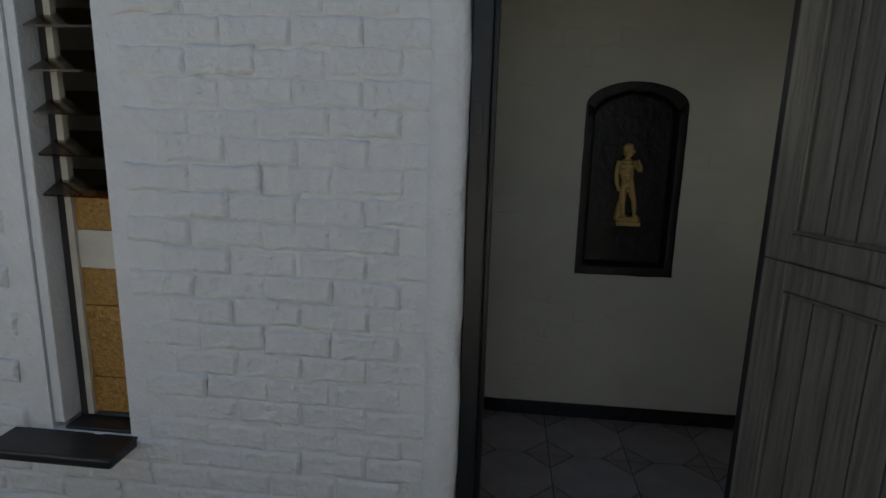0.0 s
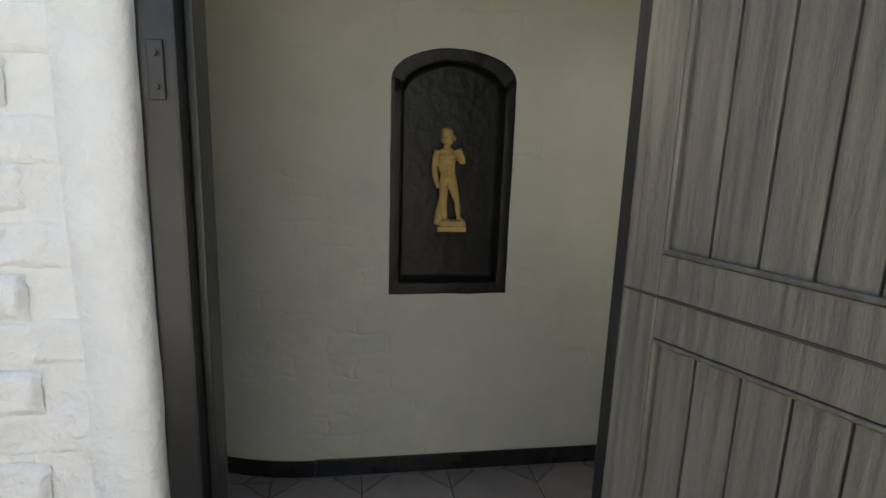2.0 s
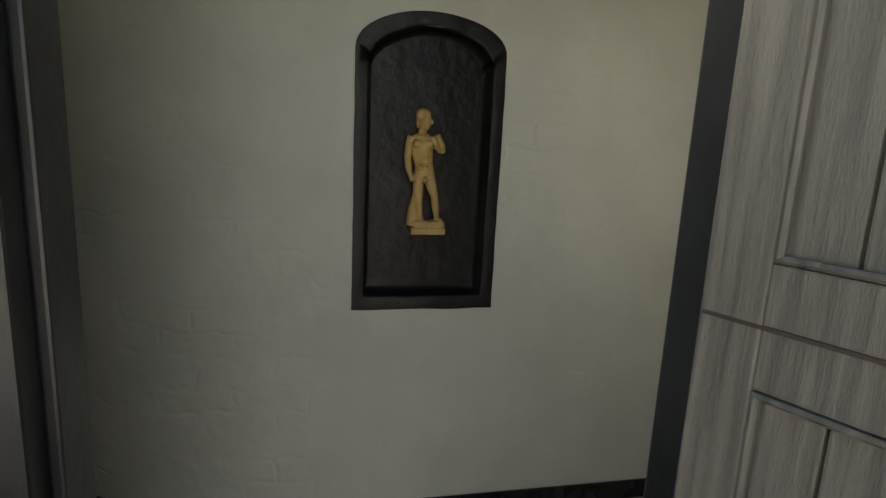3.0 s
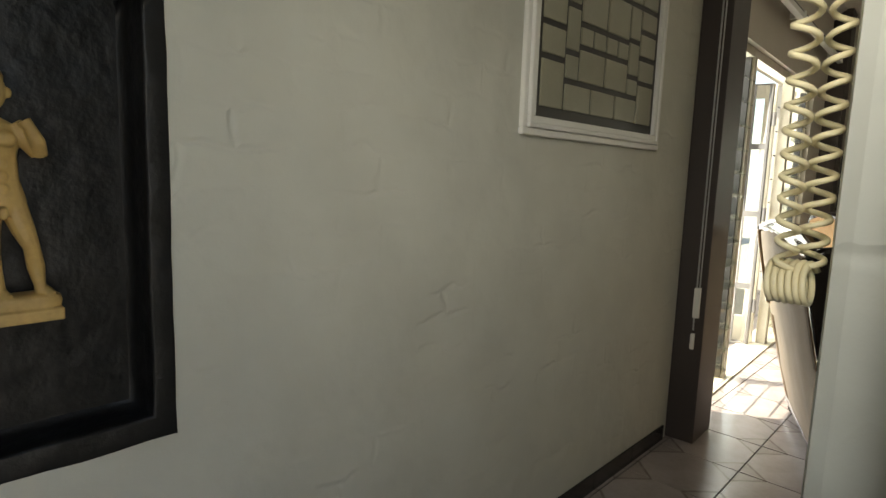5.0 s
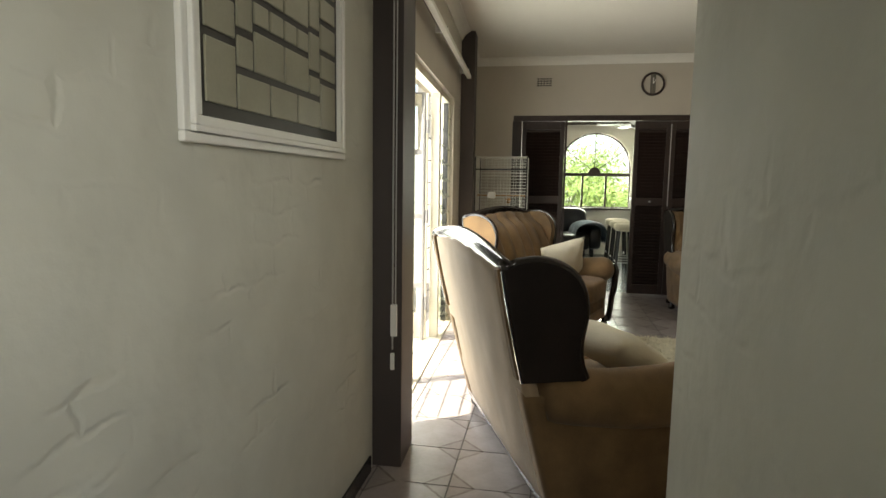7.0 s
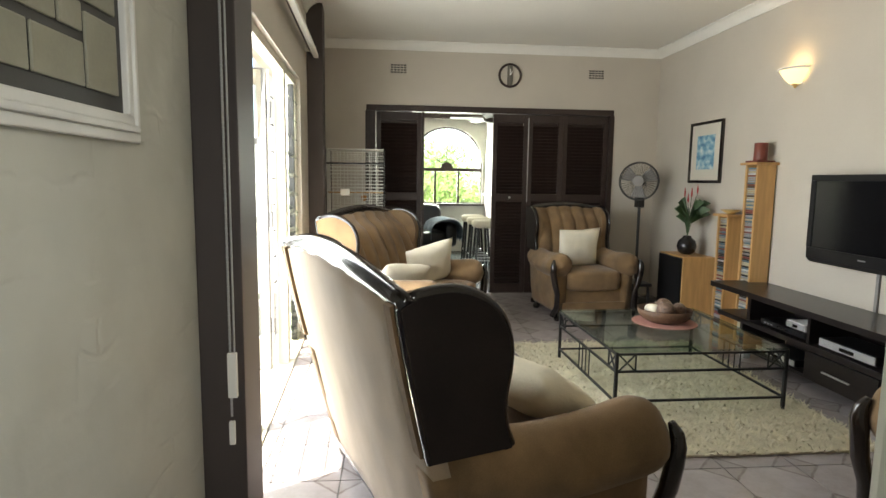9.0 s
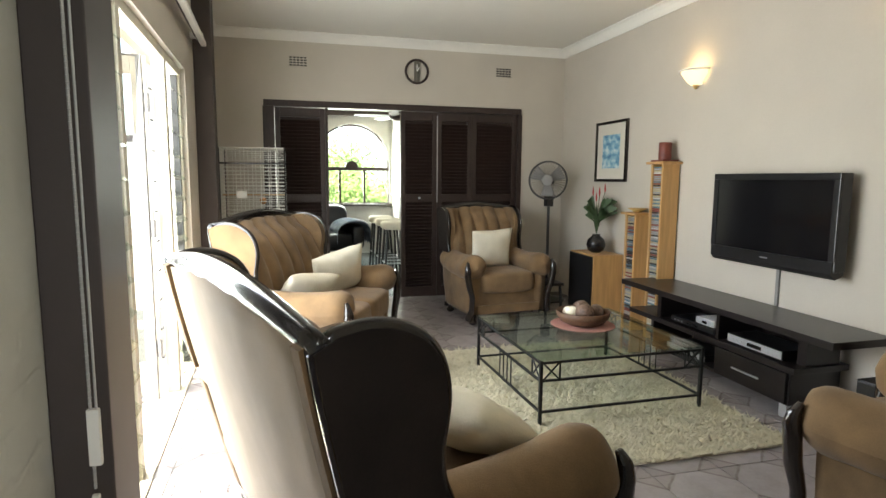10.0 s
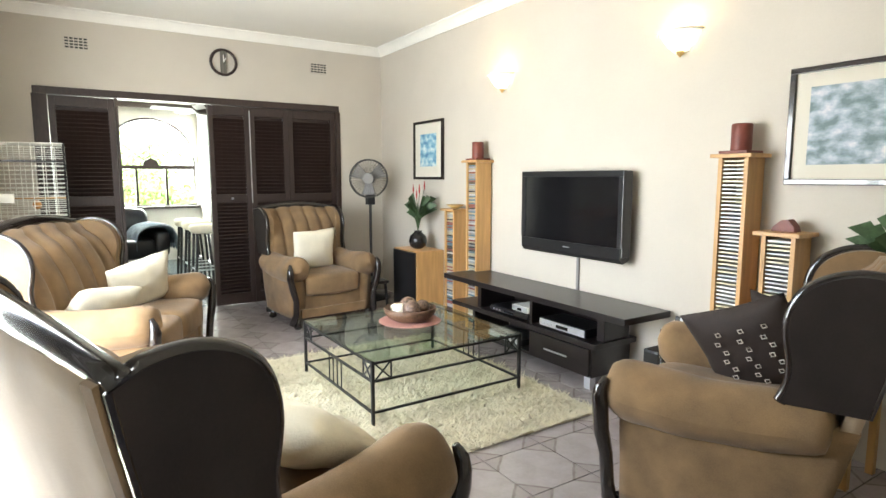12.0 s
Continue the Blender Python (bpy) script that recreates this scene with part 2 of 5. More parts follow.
def painting_material(name, colors, scale):
    """Loose brushwork of a landscape in muted bands."""
    m = mat(name, colors[0], 0.6, bump=0.05)
    nt = m.node_tree
    b = nt.nodes["Principled BSDF"]
    tc = nt.nodes.new("ShaderNodeTexCoord")
    mp = nt.nodes.new("ShaderNodeMapping")
    mp.inputs["Scale"].default_value = (1, 1, 1.5)
    nz = nt.nodes.new("ShaderNodeTexNoise")
    nz.inputs["Scale"].default_value, nz.inputs["Detail"].default_value = scale, 7
    nt.links.new(tc.outputs["Object"], mp.inputs[0])
    nt.links.new(mp.outputs[0], nz.inputs["Vector"])
    cr = nt.nodes.new("ShaderNodeValToRGB")
    cr.color_ramp.elements[0].position, cr.color_ramp.elements[0].color = 0.34, (*colors[0], 1)
    cr.color_ramp.elements[1].position, cr.color_ramp.elements[1].color = 0.68, (*colors[-1], 1)
    for i, c in enumerate(colors[1:-1]):
        cr.color_ramp.elements.new(0.34 + 0.34 * (i + 1) / (len(colors) - 1)).color = (*c, 1)
    nt.links.new(nz.outputs[0], cr.inputs[0])
    nt.links.new(cr.outputs[0], b.inputs["Base Color"])
    return m


M_ART1 = painting_material("lake_print", [(0.12, 0.17, 0.17), (0.22, 0.28, 0.30), (0.36, 0.40, 0.46), (0.58, 0.56, 0.56)], 15)
M_ART2 = painting_material("blue_print", [(0.06, 0.17, 0.30), (0.15, 0.33, 0.45), (0.35, 0.5, 0.55), (0.6, 0.65, 0.62)], 12)


def glow(name, color, strength):
    m = bpy.data.materials.new(name)
    m.use_nodes = True
    b = m.node_tree.nodes["Principled BSDF"]
    b.inputs["Base Color"].default_value = (*color, 1)
    b.inputs["Emission Color"].default_value = (*color, 1)
    b.inputs["Emission Strength"].default_value = strength
    b.inputs["Roughness"].default_value = 0.3
    return m


M_LAMPGLASS = glow("lit_frosted_glass", (1.0, 0.78, 0.36), 0.26)


# ---- mesh tools ----
def link(name, bm, material, parent=None, label="", smooth=False):
    me = bpy.data.meshes.new(name)
    bmesh.ops.recalc_face_normals(bm, faces=bm.faces[:])
    bm.to_mesh(me)
    bm.free()
    if smooth:
        for p in me.polygons:
            p.use_smooth = True
    me.materials.append(material)
    ob = new(name, me)
    if parent:
        ob.parent = parent
    if label:
        tagged(ob, label)
    return ob


def part(name, bm, material, parent, label="", smooth=False):
    return link(name, bm, material, parent, label, smooth)


def thing(name, m, label, category, group="", kind=""):
    ob = new(name)
    ob.empty_display_size = 0.1
    ob.matrix_world = m
    return tagged(ob, label, category, group, kind)


def B():
    return bmesh.new()


def box(bm, x0, y0, z0, x1, y1, z1, bevel=0.0):
    m = Matrix.LocRotScale(((x0 + x1) / 2, (y0 + y1) / 2, (z0 + z1) / 2), None, (abs(x1 - x0), abs(y1 - y0), abs(z1 - z0)))
    vs = bmesh.ops.create_cube(bm, size=1, matrix=m)["verts"]
    if bevel:
        es = list({e for v in vs for e in v.link_edges})
        bmesh.ops.bevel(bm, geom=es, offset=bevel, segments=2, affect='EDGES', profile=0.6)
    return bm


def boxed(*a, bevel=0.0):
    return box(B(), *a, bevel=bevel)


def tube(bm, pts, r, n=8, closed=False, flat=1.0):
    """A round bar along points; r is a number or one per point."""
    pts = [Vector(p) for p in pts]
    k = len(pts)
    rings = []
    side = None
    for i, p in enumerate(pts):
        if closed:
            t = pts[(i + 1) % k] - pts[i - 1]
        else:
            t = pts[min(i + 1, k - 1)] - pts[max(i - 1, 0)]
        rr = r[i] if isinstance(r, (list, tuple)) else r
        t = t.normalized()
        if side is None:
            side = t.cross(Vector((0, 1, 0)) if abs(t.z) > 0.9 else Vector((0, 0, 1)))
        side = side - t * side.dot(t)
        side = side.normalized() if side.length > 1e-6 else t.orthogonal().normalized()
        over = t.cross(side)
        rings.append([bm.verts.new(p + rr * (math.cos(2 * math.pi * k2 / n) * side + flat * math.sin(2 * math.pi * k2 / n) * over)) for k2 in range(n)])
    for i in range(k if closed else k - 1):
        a, b = rings[i], rings[(i + 1) % k]
        for j in range(n):
            bm.faces.new((a[j], a[(j + 1) % n], b[(j + 1) % n], b[j]))
    if not closed:
        bm.faces.new(rings[0][::-1])
        bm.faces.new(rings[-1])
    return bm


def lathe(bm, profile, n=20, at=(0, 0, 0)):
    """Turned shape from (radius, height) pairs."""
    at = Vector(at)
    rings = [[bm.verts.new(at + Vector((r * math.cos(2 * math.pi * i / n), r * math.sin(2 * math.pi * i / n), z))) for i in range(n)] for r, z in profile]
    for a, b in zip(rings, rings[1:]):
        for j in range(n):
            bm.faces.new((a[j], a[(j + 1) % n], b[(j + 1) % n], b[j]))
    bm.faces.new(rings[0][::-1])
    bm.faces.new(rings[-1])
    return bm


def prism(bm, outline, axis, a, b):
    """A flat outline given in the two other axes, given thickness from a to b along axis."""
    def place(p, d):
        return {"x": (d, p[0], p[1]), "y": (p[0], d, p[1]), "z": (p[0], p[1], d)}[axis]
    lo = [bm.verts.new(place(p, a)) for p in outline]
    hi = [bm.verts.new(place(p, b)) for p in outline]
    bm.faces.new(lo[::-1])
    bm.faces.new(hi)
    k = len(lo)
    for i in range(k):
        bm.faces.new((lo[i], lo[(i + 1) % k], hi[(i + 1) % k], hi[i]))
    return bm


def soft(bm, c, half, power=0.35, nu=28, nv=16, m=None, lump=0.0, seed=0.0):
    """A stuffed, rounded block."""
    def s(v, p):
        return math.copysign(abs(v) ** p, v)
    rows = []
    for j in range(nv + 1):
        ph = -math.pi / 2 + math.pi * j / nv
        row = []
        for i in range(nu):
            th = 2 * math.pi * i / nu
            x = s(math.cos(ph), power) * s(math.cos(th), power) * half[0]
            y = s(math.cos(ph), power) * s(math.sin(th), power) * half[1]
            z = s(math.sin(ph), power) * half[2]
            v = Vector((x, y, z))
            if lump:
                v += v.normalized() * lump * noise.noise(v * 7 + Vector((seed, seed, seed)))
            v = (m @ v) if m else v
            row.append(bm.verts.new(v + Vector(c)))
        rows.append(row)
    for a, b in zip(rows, rows[1:]):
        for i in range(nu):
            bm.faces.new((a[i], a[(i + 1) % nu], b[(i + 1) % nu], b[i]))
    bmesh.ops.remove_doubles(bm, verts=bm.verts[:], dist=1e-5)
    return bm


def sheet(bm, f, nu, nv, thick=None):
    vs = [[bm.verts.new(f(i / nu, j / nv)) for i in range(nu + 1)] for j in range(nv + 1)]
    fs = [bm.faces.new((vs[j][i], vs[j][i + 1], vs[j + 1][i + 1], vs[j + 1][i])) for j in range(nv) for i in range(nu)]
    if thick:
        r = bmesh.ops.extrude_face_region(bm, geom=fs)
        bmesh.ops.translate(bm, verts=[v for v in r["geom"] if isinstance(v, bmesh.types.BMVert)], vec=thick)
    return bm


def holed(bm, a0, a1, z0, z1, hole, to3, depth):
    """A wall slab from a0 to a1 and z0 to z1 with one arched or square hole: hole = (left, right, bottom, spring, rise)."""
    l, r, zb, zs, rise = hole
    n = 20
    xs = [l + (r - l) * i / n for i in range(n + 1)]

    def top(x):
        u = (x - (l + r) / 2) / ((r - l) / 2)
        return zs + rise * math.sqrt(max(0.0, 1 - u * u))
    cache = {}

    def v(a, z):
        key = (round(a, 5), round(z, 5))
        if key not in cache:
            cache[key] = bm.verts.new(to3(a, z))
        return cache[key]
    fs = []

    def q(*c):
        c = [v(*p) for p in c]
        if len(set(c)) == 4:
            fs.append(bm.faces.new(c))
    q((a0, z0), (l, z0), (l, zb), (a0, zb)) if zb > z0 else None
    q((a0, zb), (l, zb), (l, zs), (a0, zs))
    q((a0, zs), (l, zs), (l, z1), (a0, z1))
    if zb > z0:
        q((r, z0), (a1, z0), (a1, zb), (r, zb))
    q((r, zb), (a1, zb), (a1, zs), (r, zs))
    q((r, zs), (a1, zs), (a1, z1), (r, z1))
    for x, y in zip(xs, xs[1:]):
        if zb > z0:
            q((x, z0), (y, z0), (y, zb), (x, zb))
        q((x, top(x)), (y, top(y)), (y, z1), (x, z1))
    g = bmesh.ops.extrude_face_region(bm, geom=fs)
    bmesh.ops.translate(bm, verts=[e for e in g["geom"] if isinstance(e, bmesh.types.BMVert)], vec=depth)
    return bm


def structure(name, bm, material, label, category, m=None, smooth=False):
    ob = link(name, bm, material, None, "", smooth)
    if m:
        ob.matrix_world = m
    return tagged(ob, label, category, kind="structure")


# ---- the plan ----
HALL_Y, TV_Y, FAR_X, CEIL = 6.305, 2.74, 10.0, 2.74
BRICK_Y, INNER_Y, HALL_END = 5.2, 5.342, 4.04
NORTH = pose(5.38, 6.31, 0, 0, 0, 2.28)        # the terrace wall stands a little askew
END_X = 14.0

structure("floor", boxed(-0.5, 2.5, -0.12, 10.06, 7.6, -0.004), M_GROUT, "grey grouted floor under ceramic tiles", "floor")
structure("floor_bar", boxed(10.06, 2.0, -0.12, 14.1, 7.2, -0.006), M_GROUT, "dark grouted floor of the bar room", "floor")
structure("ground", boxed(-60, -60, -0.3, 80, 80, -0.125), M_PAVE, "pale paved ground around the house", "ground")
structure("ceiling", boxed(HALL_END - 0.12, 2.6, CEIL, 10.0, 7.6, CEIL + 0.12), M_CEIL, "smooth off-white painted ceiling", "ceiling")
structure("ceiling_hall", boxed(-0.6, 5.15, CEIL, HALL_END - 0.12, 7.6, CEIL + 0.12), M_CEIL, "smooth off-white hall ceiling", "ceiling")
structure("ceiling_bar", boxed(10.0, 2.0, CEIL, 14.2, 7.2, CEIL + 0.12), M_CEIL, "white ceiling of the bar room", "ceiling")
structure("roof", boxed(HALL_END - 0.2, 2.2, CEIL + 0.121, 14.6, 6.9, CEIL + 0.3), M_GREYSTEEL, "flat roof slab over the lounge", "roof")
structure("roof_hall", boxed(-0.8, 5.1, CEIL + 0.121, HALL_END - 0.2, 7.6, CEIL + 0.3), M_GREYSTEEL, "flat roof slab over the hall", "roof")

# hall wall with the niche, rounded off at its open end
N_L, N_R, N_B, N_S, N_RISE = 2.64, 3.09, 0.748, 1.53, 0.11
hall = holed(B(), 2.36, 5.40, 0, CEIL, (N_L + 0.035, N_R - 0.035, N_B + 0.04, N_S - 0.01, N_RISE - 0.03), lambda a, z: (a, HALL_Y, z), (0, 0.2, 0))
structure("wall_hall_north", hall, M_HALL, "greige hand-plastered hall wall with an arched niche", "wall")


def rounded(off):
    def f(u, v):
        a = radians(-90 - 85 * u)
        r = 0.9 + off
        return Vector((2.36 + r * math.cos(a), HALL_Y + 0.9 + r * math.sin(a), v))
    return f


arc = rounded(0.0)
structure("wall_hall_round", sheet(B(), lambda u, v: arc(u, v * CEIL), 24, 1, None), M_HALL, "rounded plaster end of the hall wall", "wall", smooth=True)
structure("wall_passage_end", boxed(-0.5, 7.35, 0, 2.4, 7.5, CEIL), M_HALL, "plain plaster wall closing the passage", "wall")
structure("wall_passage_west", boxed(-0.62, 5.1, 0, -0.5, 7.5, CEIL), M_HALL, "plain plaster wall of the passage", "wall")
structure("niche_back", boxed(N_L - 0.02, HALL_Y + 0.07, N_B - 0.02, N_R + 0.02, HALL_Y + 0.10, N_S + N_RISE + 0.02), M_NICHE, "rough black painted back of the arched niche", "niche")


def niche_band():
    """Black band painted round the niche, a little uneven, with its reveal."""
    bm = B()
    out, inn = [], []
    n = 22
    pts = [(N_L, N_B + (N_S - N_B) * i / 14) for i in range(15)] + [((N_L + N_R) / 2 - (N_R - N_L) / 2 * math.cos(math.pi * i / n), N_S + N_RISE * math.sin(math.pi * i / n)) for i in range(1, n)] + [(N_R, N_S - (N_S - N_B) * i / 14) for i in range(15)] + [(N_R - (N_R - N_L) * i / 9, N_B) for i in range(1, 9)]
    cx, cz = (N_L + N_R) / 2, 1.14
    for i, (x, z) in enumerate(pts):
        w = 0.004 * noise.noise(Vector((x * 9, z * 9, 1)))
        out.append((x + w, z + w))
        inn.append((x + (0.036 if x < cx else -0.036) * min(1, abs(x - cx) / 0.1), z + (0.042 if z < 1 else -0.036 if z > N_S + 0.01 else 0)))
    rows = []
    for o, i in zip(out, inn):
        ring = [(o[0], HALL_Y, o[1]), (o[0], HALL_Y - 0.004, o[1]), (o[0] * 0.94 + i[0] * 0.06, HALL_Y - 0.0042, o[1] * 0.94 + i[1] * 0.06)]
        mx, mz = (cx - i[0]) * 4.5, (1.15 - i[1]) * 2.2
        for inset, y in ((-0.004, -0.004), (0, -0.003), (0.003, 0.002), (0.004, 0.03), (0.006, 0.055), (0.012, 0.067), (0.022, 0.0705)):
            u = inset + 0.002 * noise.noise(Vector((i[0] * 14, i[1] * 14, y * 30)))
            ring.append((i[0] + u * max(-1, min(1, mx)), HALL_Y + y, i[1] + u * max(-1, min(1, mz))))
        rows.append([bm.verts.new(p) for p in ring])
    k = len(rows)
    for a in range(k):
        p, q = rows[a], rows[(a + 1) % k]
        for j in range(len(p) - 1):
            bm.faces.new((p[j], q[j], q[j + 1], p[j + 1]))
    return bm


structure("niche_border", niche_band(), M_NICHE, "black painted band round the arched niche", "trim", smooth=True)

# front wall with the painted bricks, the entrance and a slit window
structure("wall_front_core", boxed(1.085, BRICK_Y + 0.005, -0.12, 2.176, INNER_Y, CEIL), M_BRICK, "white painted brick porch wall", "wall")
structure("wall_front_left", boxed(-1.2, BRICK_Y + 0.005, -0.12, 0.80, INNER_Y, CEIL), M_BRICK, "white painted brick porch wall beside the slit window", "wall")
structure("wall_front_below", boxed(0.80, BRICK_Y + 0.005, -0.12, 1.085, INNER_Y, 0.38), M_BRICK, "white painted brick under the slit window", "wall")
structure("wall_front_above", boxed(0.80, BRICK_Y + 0.005, 1.95, 1.085, INNER_Y, CEIL), M_BRICK, "white painted brick over the slit window", "wall")
structure("wall_front_over_door", boxed(2.176, BRICK_Y, 2.1, 3.1, INNER_Y, CEIL), M_BRICK, "white painted lintel over the front door", "wall")


def rough_slab(x0, y0, z0, x1, y1, z1, wob=0.006):
    bm = B()
    n = 40
    prof = [(x0, y1), (x0, y0), (x1 - 0.02, y0), (x1 - 0.006, y0 + 0.006), (x1, y0 + 0.02), (x1, y1)]
    rows = [[bm.verts.new((x + wob * noise.noise(Vector((x * 5, y * 5, (z0 + (z1 - z0) * j / n) * 6))), y + wob * noise.noise(Vector((x * 7 + 9, y, (z0 + (z1 - z0) * j / n) * 7))), z0 + (z1 - z0) * j / n)) for x, y in prof] for j in range(n + 1)]
    for a, b in zip(rows, rows[1:]):
        for i in range(len(prof) - 1):
            bm.faces.new((a[i], a[i + 1], b[i + 1], b[i]))
    return bm


structure("door_plaster_band", rough_slab(2.075, BRICK_Y - 0.034, -0.12, 2.182, INNER_Y - 0.01, CEIL, 0.009), M_BRICK, "white plastered brick edge beside the front door", "trim", smooth=True)
structure("wall_hall_south", boxed(3.10, INNER_Y - 0.135, 0, HALL_END, INNER_Y, CEIL, bevel=0.012), M_HALL, "greige plaster stub wall between porch and lounge", "wall")
structure("wall_lounge_west", boxed(HALL_END - 0.12, TV_Y - 0.15, 0, HALL_END, INNER_Y - 0.13, CEIL), M_WALL, "greige lounge wall behind the armchair", "wall")
structure("wall_tv", boxed(HALL_END - 0.12, TV_Y - 0.15, 0, FAR_X + 0.12, TV_Y, CEIL), M_WALL, "warm greige painted lounge wall behind the television", "wall")

F_L, F_R, F_T = 3.256, 6.0, 2.07
structure("wall_far", holed(B(), TV_Y, 6.62, 0, CEIL, (F_L, F_R, 0, F_T, 0.0), lambda a, z: (FAR_X, a, z), (0.12, 0, 0)), M_WALL, "greige lounge wall round the folding louvre doors", "wall")
W_L, W_R, W_T = 0.38, 2.83, 2.03
structure("wall_terrace", holed(B(), 0.02, 4.75, 0, CEIL, (W_L, W_R, 0, W_T, 0.0), lambda a, z: (a, 0, z), (0, 0.2, 0)), M_WALL, "greige lounge wall round the terrace door", "wall", NORTH)
structure("pilaster_1", boxed(0.03, -0.135, 0, 0.285, -0.002, CEIL, bevel=0.004), M_DKBROWN, "dark brown painted pilaster beside the terrace door", "pilaster", NORTH)
structure("pilaster_2", boxed(3.33, -0.135, 0, 3.57, -0.002, CEIL, bevel=0.004), M_DKBROWN, "dark brown painted pilaster beyond the terrace door", "pilaster", NORTH)


def cornice(length):
    prof = [(0, 0), (0, -0.085), (0.012, -0.085), (0.018, -0.07), (0.035, -0.045), (0.06, -0.022), (0.075, -0.014), (0.085, -0.012), (0.085, 0)]
    return prism(B(), prof, "x", 0, length)


structure("cornice_far", cornice(3.9), M_CORN, "white coved cornice", "trim", pose(FAR_X, TV_Y, CEIL, 0, 0, 90))
structure("cornice_tv", cornice(5.94), M_CORN, "white coved cornice", "trim", pose(HALL_END, TV_Y, CEIL))
structure("cornice_terrace", cornice(4.6), M_CORN, "white coved cornice", "trim", NORTH @ pose(4.62, 0, CEIL, 0, 0, 180))

# bar room shell
structure("wall_bar_east", holed(B(), 2.0, 7.2, 0, CEIL, (4.74 - 0.64, 4.74 + 0.64, 0.86, 1.60, 0.63), lambda a, z: (END_X, a, z), (0.2, 0, 0)), M_WHITEROOM, "pale wall with a large arched window", "wall")
structure("wall_bar_north", boxed(10.12, 7.0, 0, 14.2, 7.2, CEIL), M_WHITEROOM, "pale wall of the bar room", "wall")
structure("wall_bar_south", boxed(10.12, 1.9, 0, 14.2, 2.0, CEIL), M_WHITEROOM, "pale wall of the bar room", "wall")
structure("wall_bar_pier", boxed(13.2, 3.2, 0, 13.99, 4.05, CEIL - 0.003), M_WHITEROOM, "pale pier beside the arched window", "wall")


def arched_window():
    w = thing("arched_window", pose(END_X + 0.06, 4.74, 0), "dark steel arched window with fanlight spokes", "window", kind="structure")
    R, zb, zs, rise, zm = 0.63, 0.87, 1.60, 0.62, 1.47
    pts = [(0, -R, zb), (0, -R, zs)] + [(0, -R * math.cos(math.pi * i / 20), zs + rise * math.sin(math.pi * i / 20)) for i in range(1, 20)] + [(0, R, zs), (0, R, zb)]
    part("window_frame", tube(B(), pts, 0.022, 6, closed=True), M_LOUVRE, w)
    part("transom", boxed(-0.03, -R, zm - 0.03, 0.02, R, zm + 0.03, bevel=0.004), M_LOUVRE, w)
    for y in (-0.21, 0.21):
        part("mullion", boxed(-0.02, y - 0.018, zb, 0.02, y + 0.018, zm), M_LOUVRE, w)
    for a in (-48, 0, 48):
        part("spoke", tube(B(), [(0, 0.1 * math.sin(radians(a)), zm + 0.1), (0, 0.78 * math.sin(radians(a)), zm + 0.74 * math.cos(radians(a)))], 0.008, 6), M_LOUVRE, w)
    part("hub", prism(B(), [(0.11 * math.cos(math.pi * i / 14), zm + 0.025 + 0.11 * math.sin(math.pi * i / 14)) for i in range(15)], "x", -0.02, 0.02), M_LOUVRE, w)
    g = part("pane", prism(B(), [(y, z) for _, y, z in pts], "x", 0.004, 0.008), M_GLASS, w)
    g.visible_shadow = False
    part("window_sill", boxed(-0.14, -R - 0.05, zb - 0.04, 0.0, R + 0.05, zb - 0.005, bevel=0.005), M_LOUVRE, w)


arched_window()


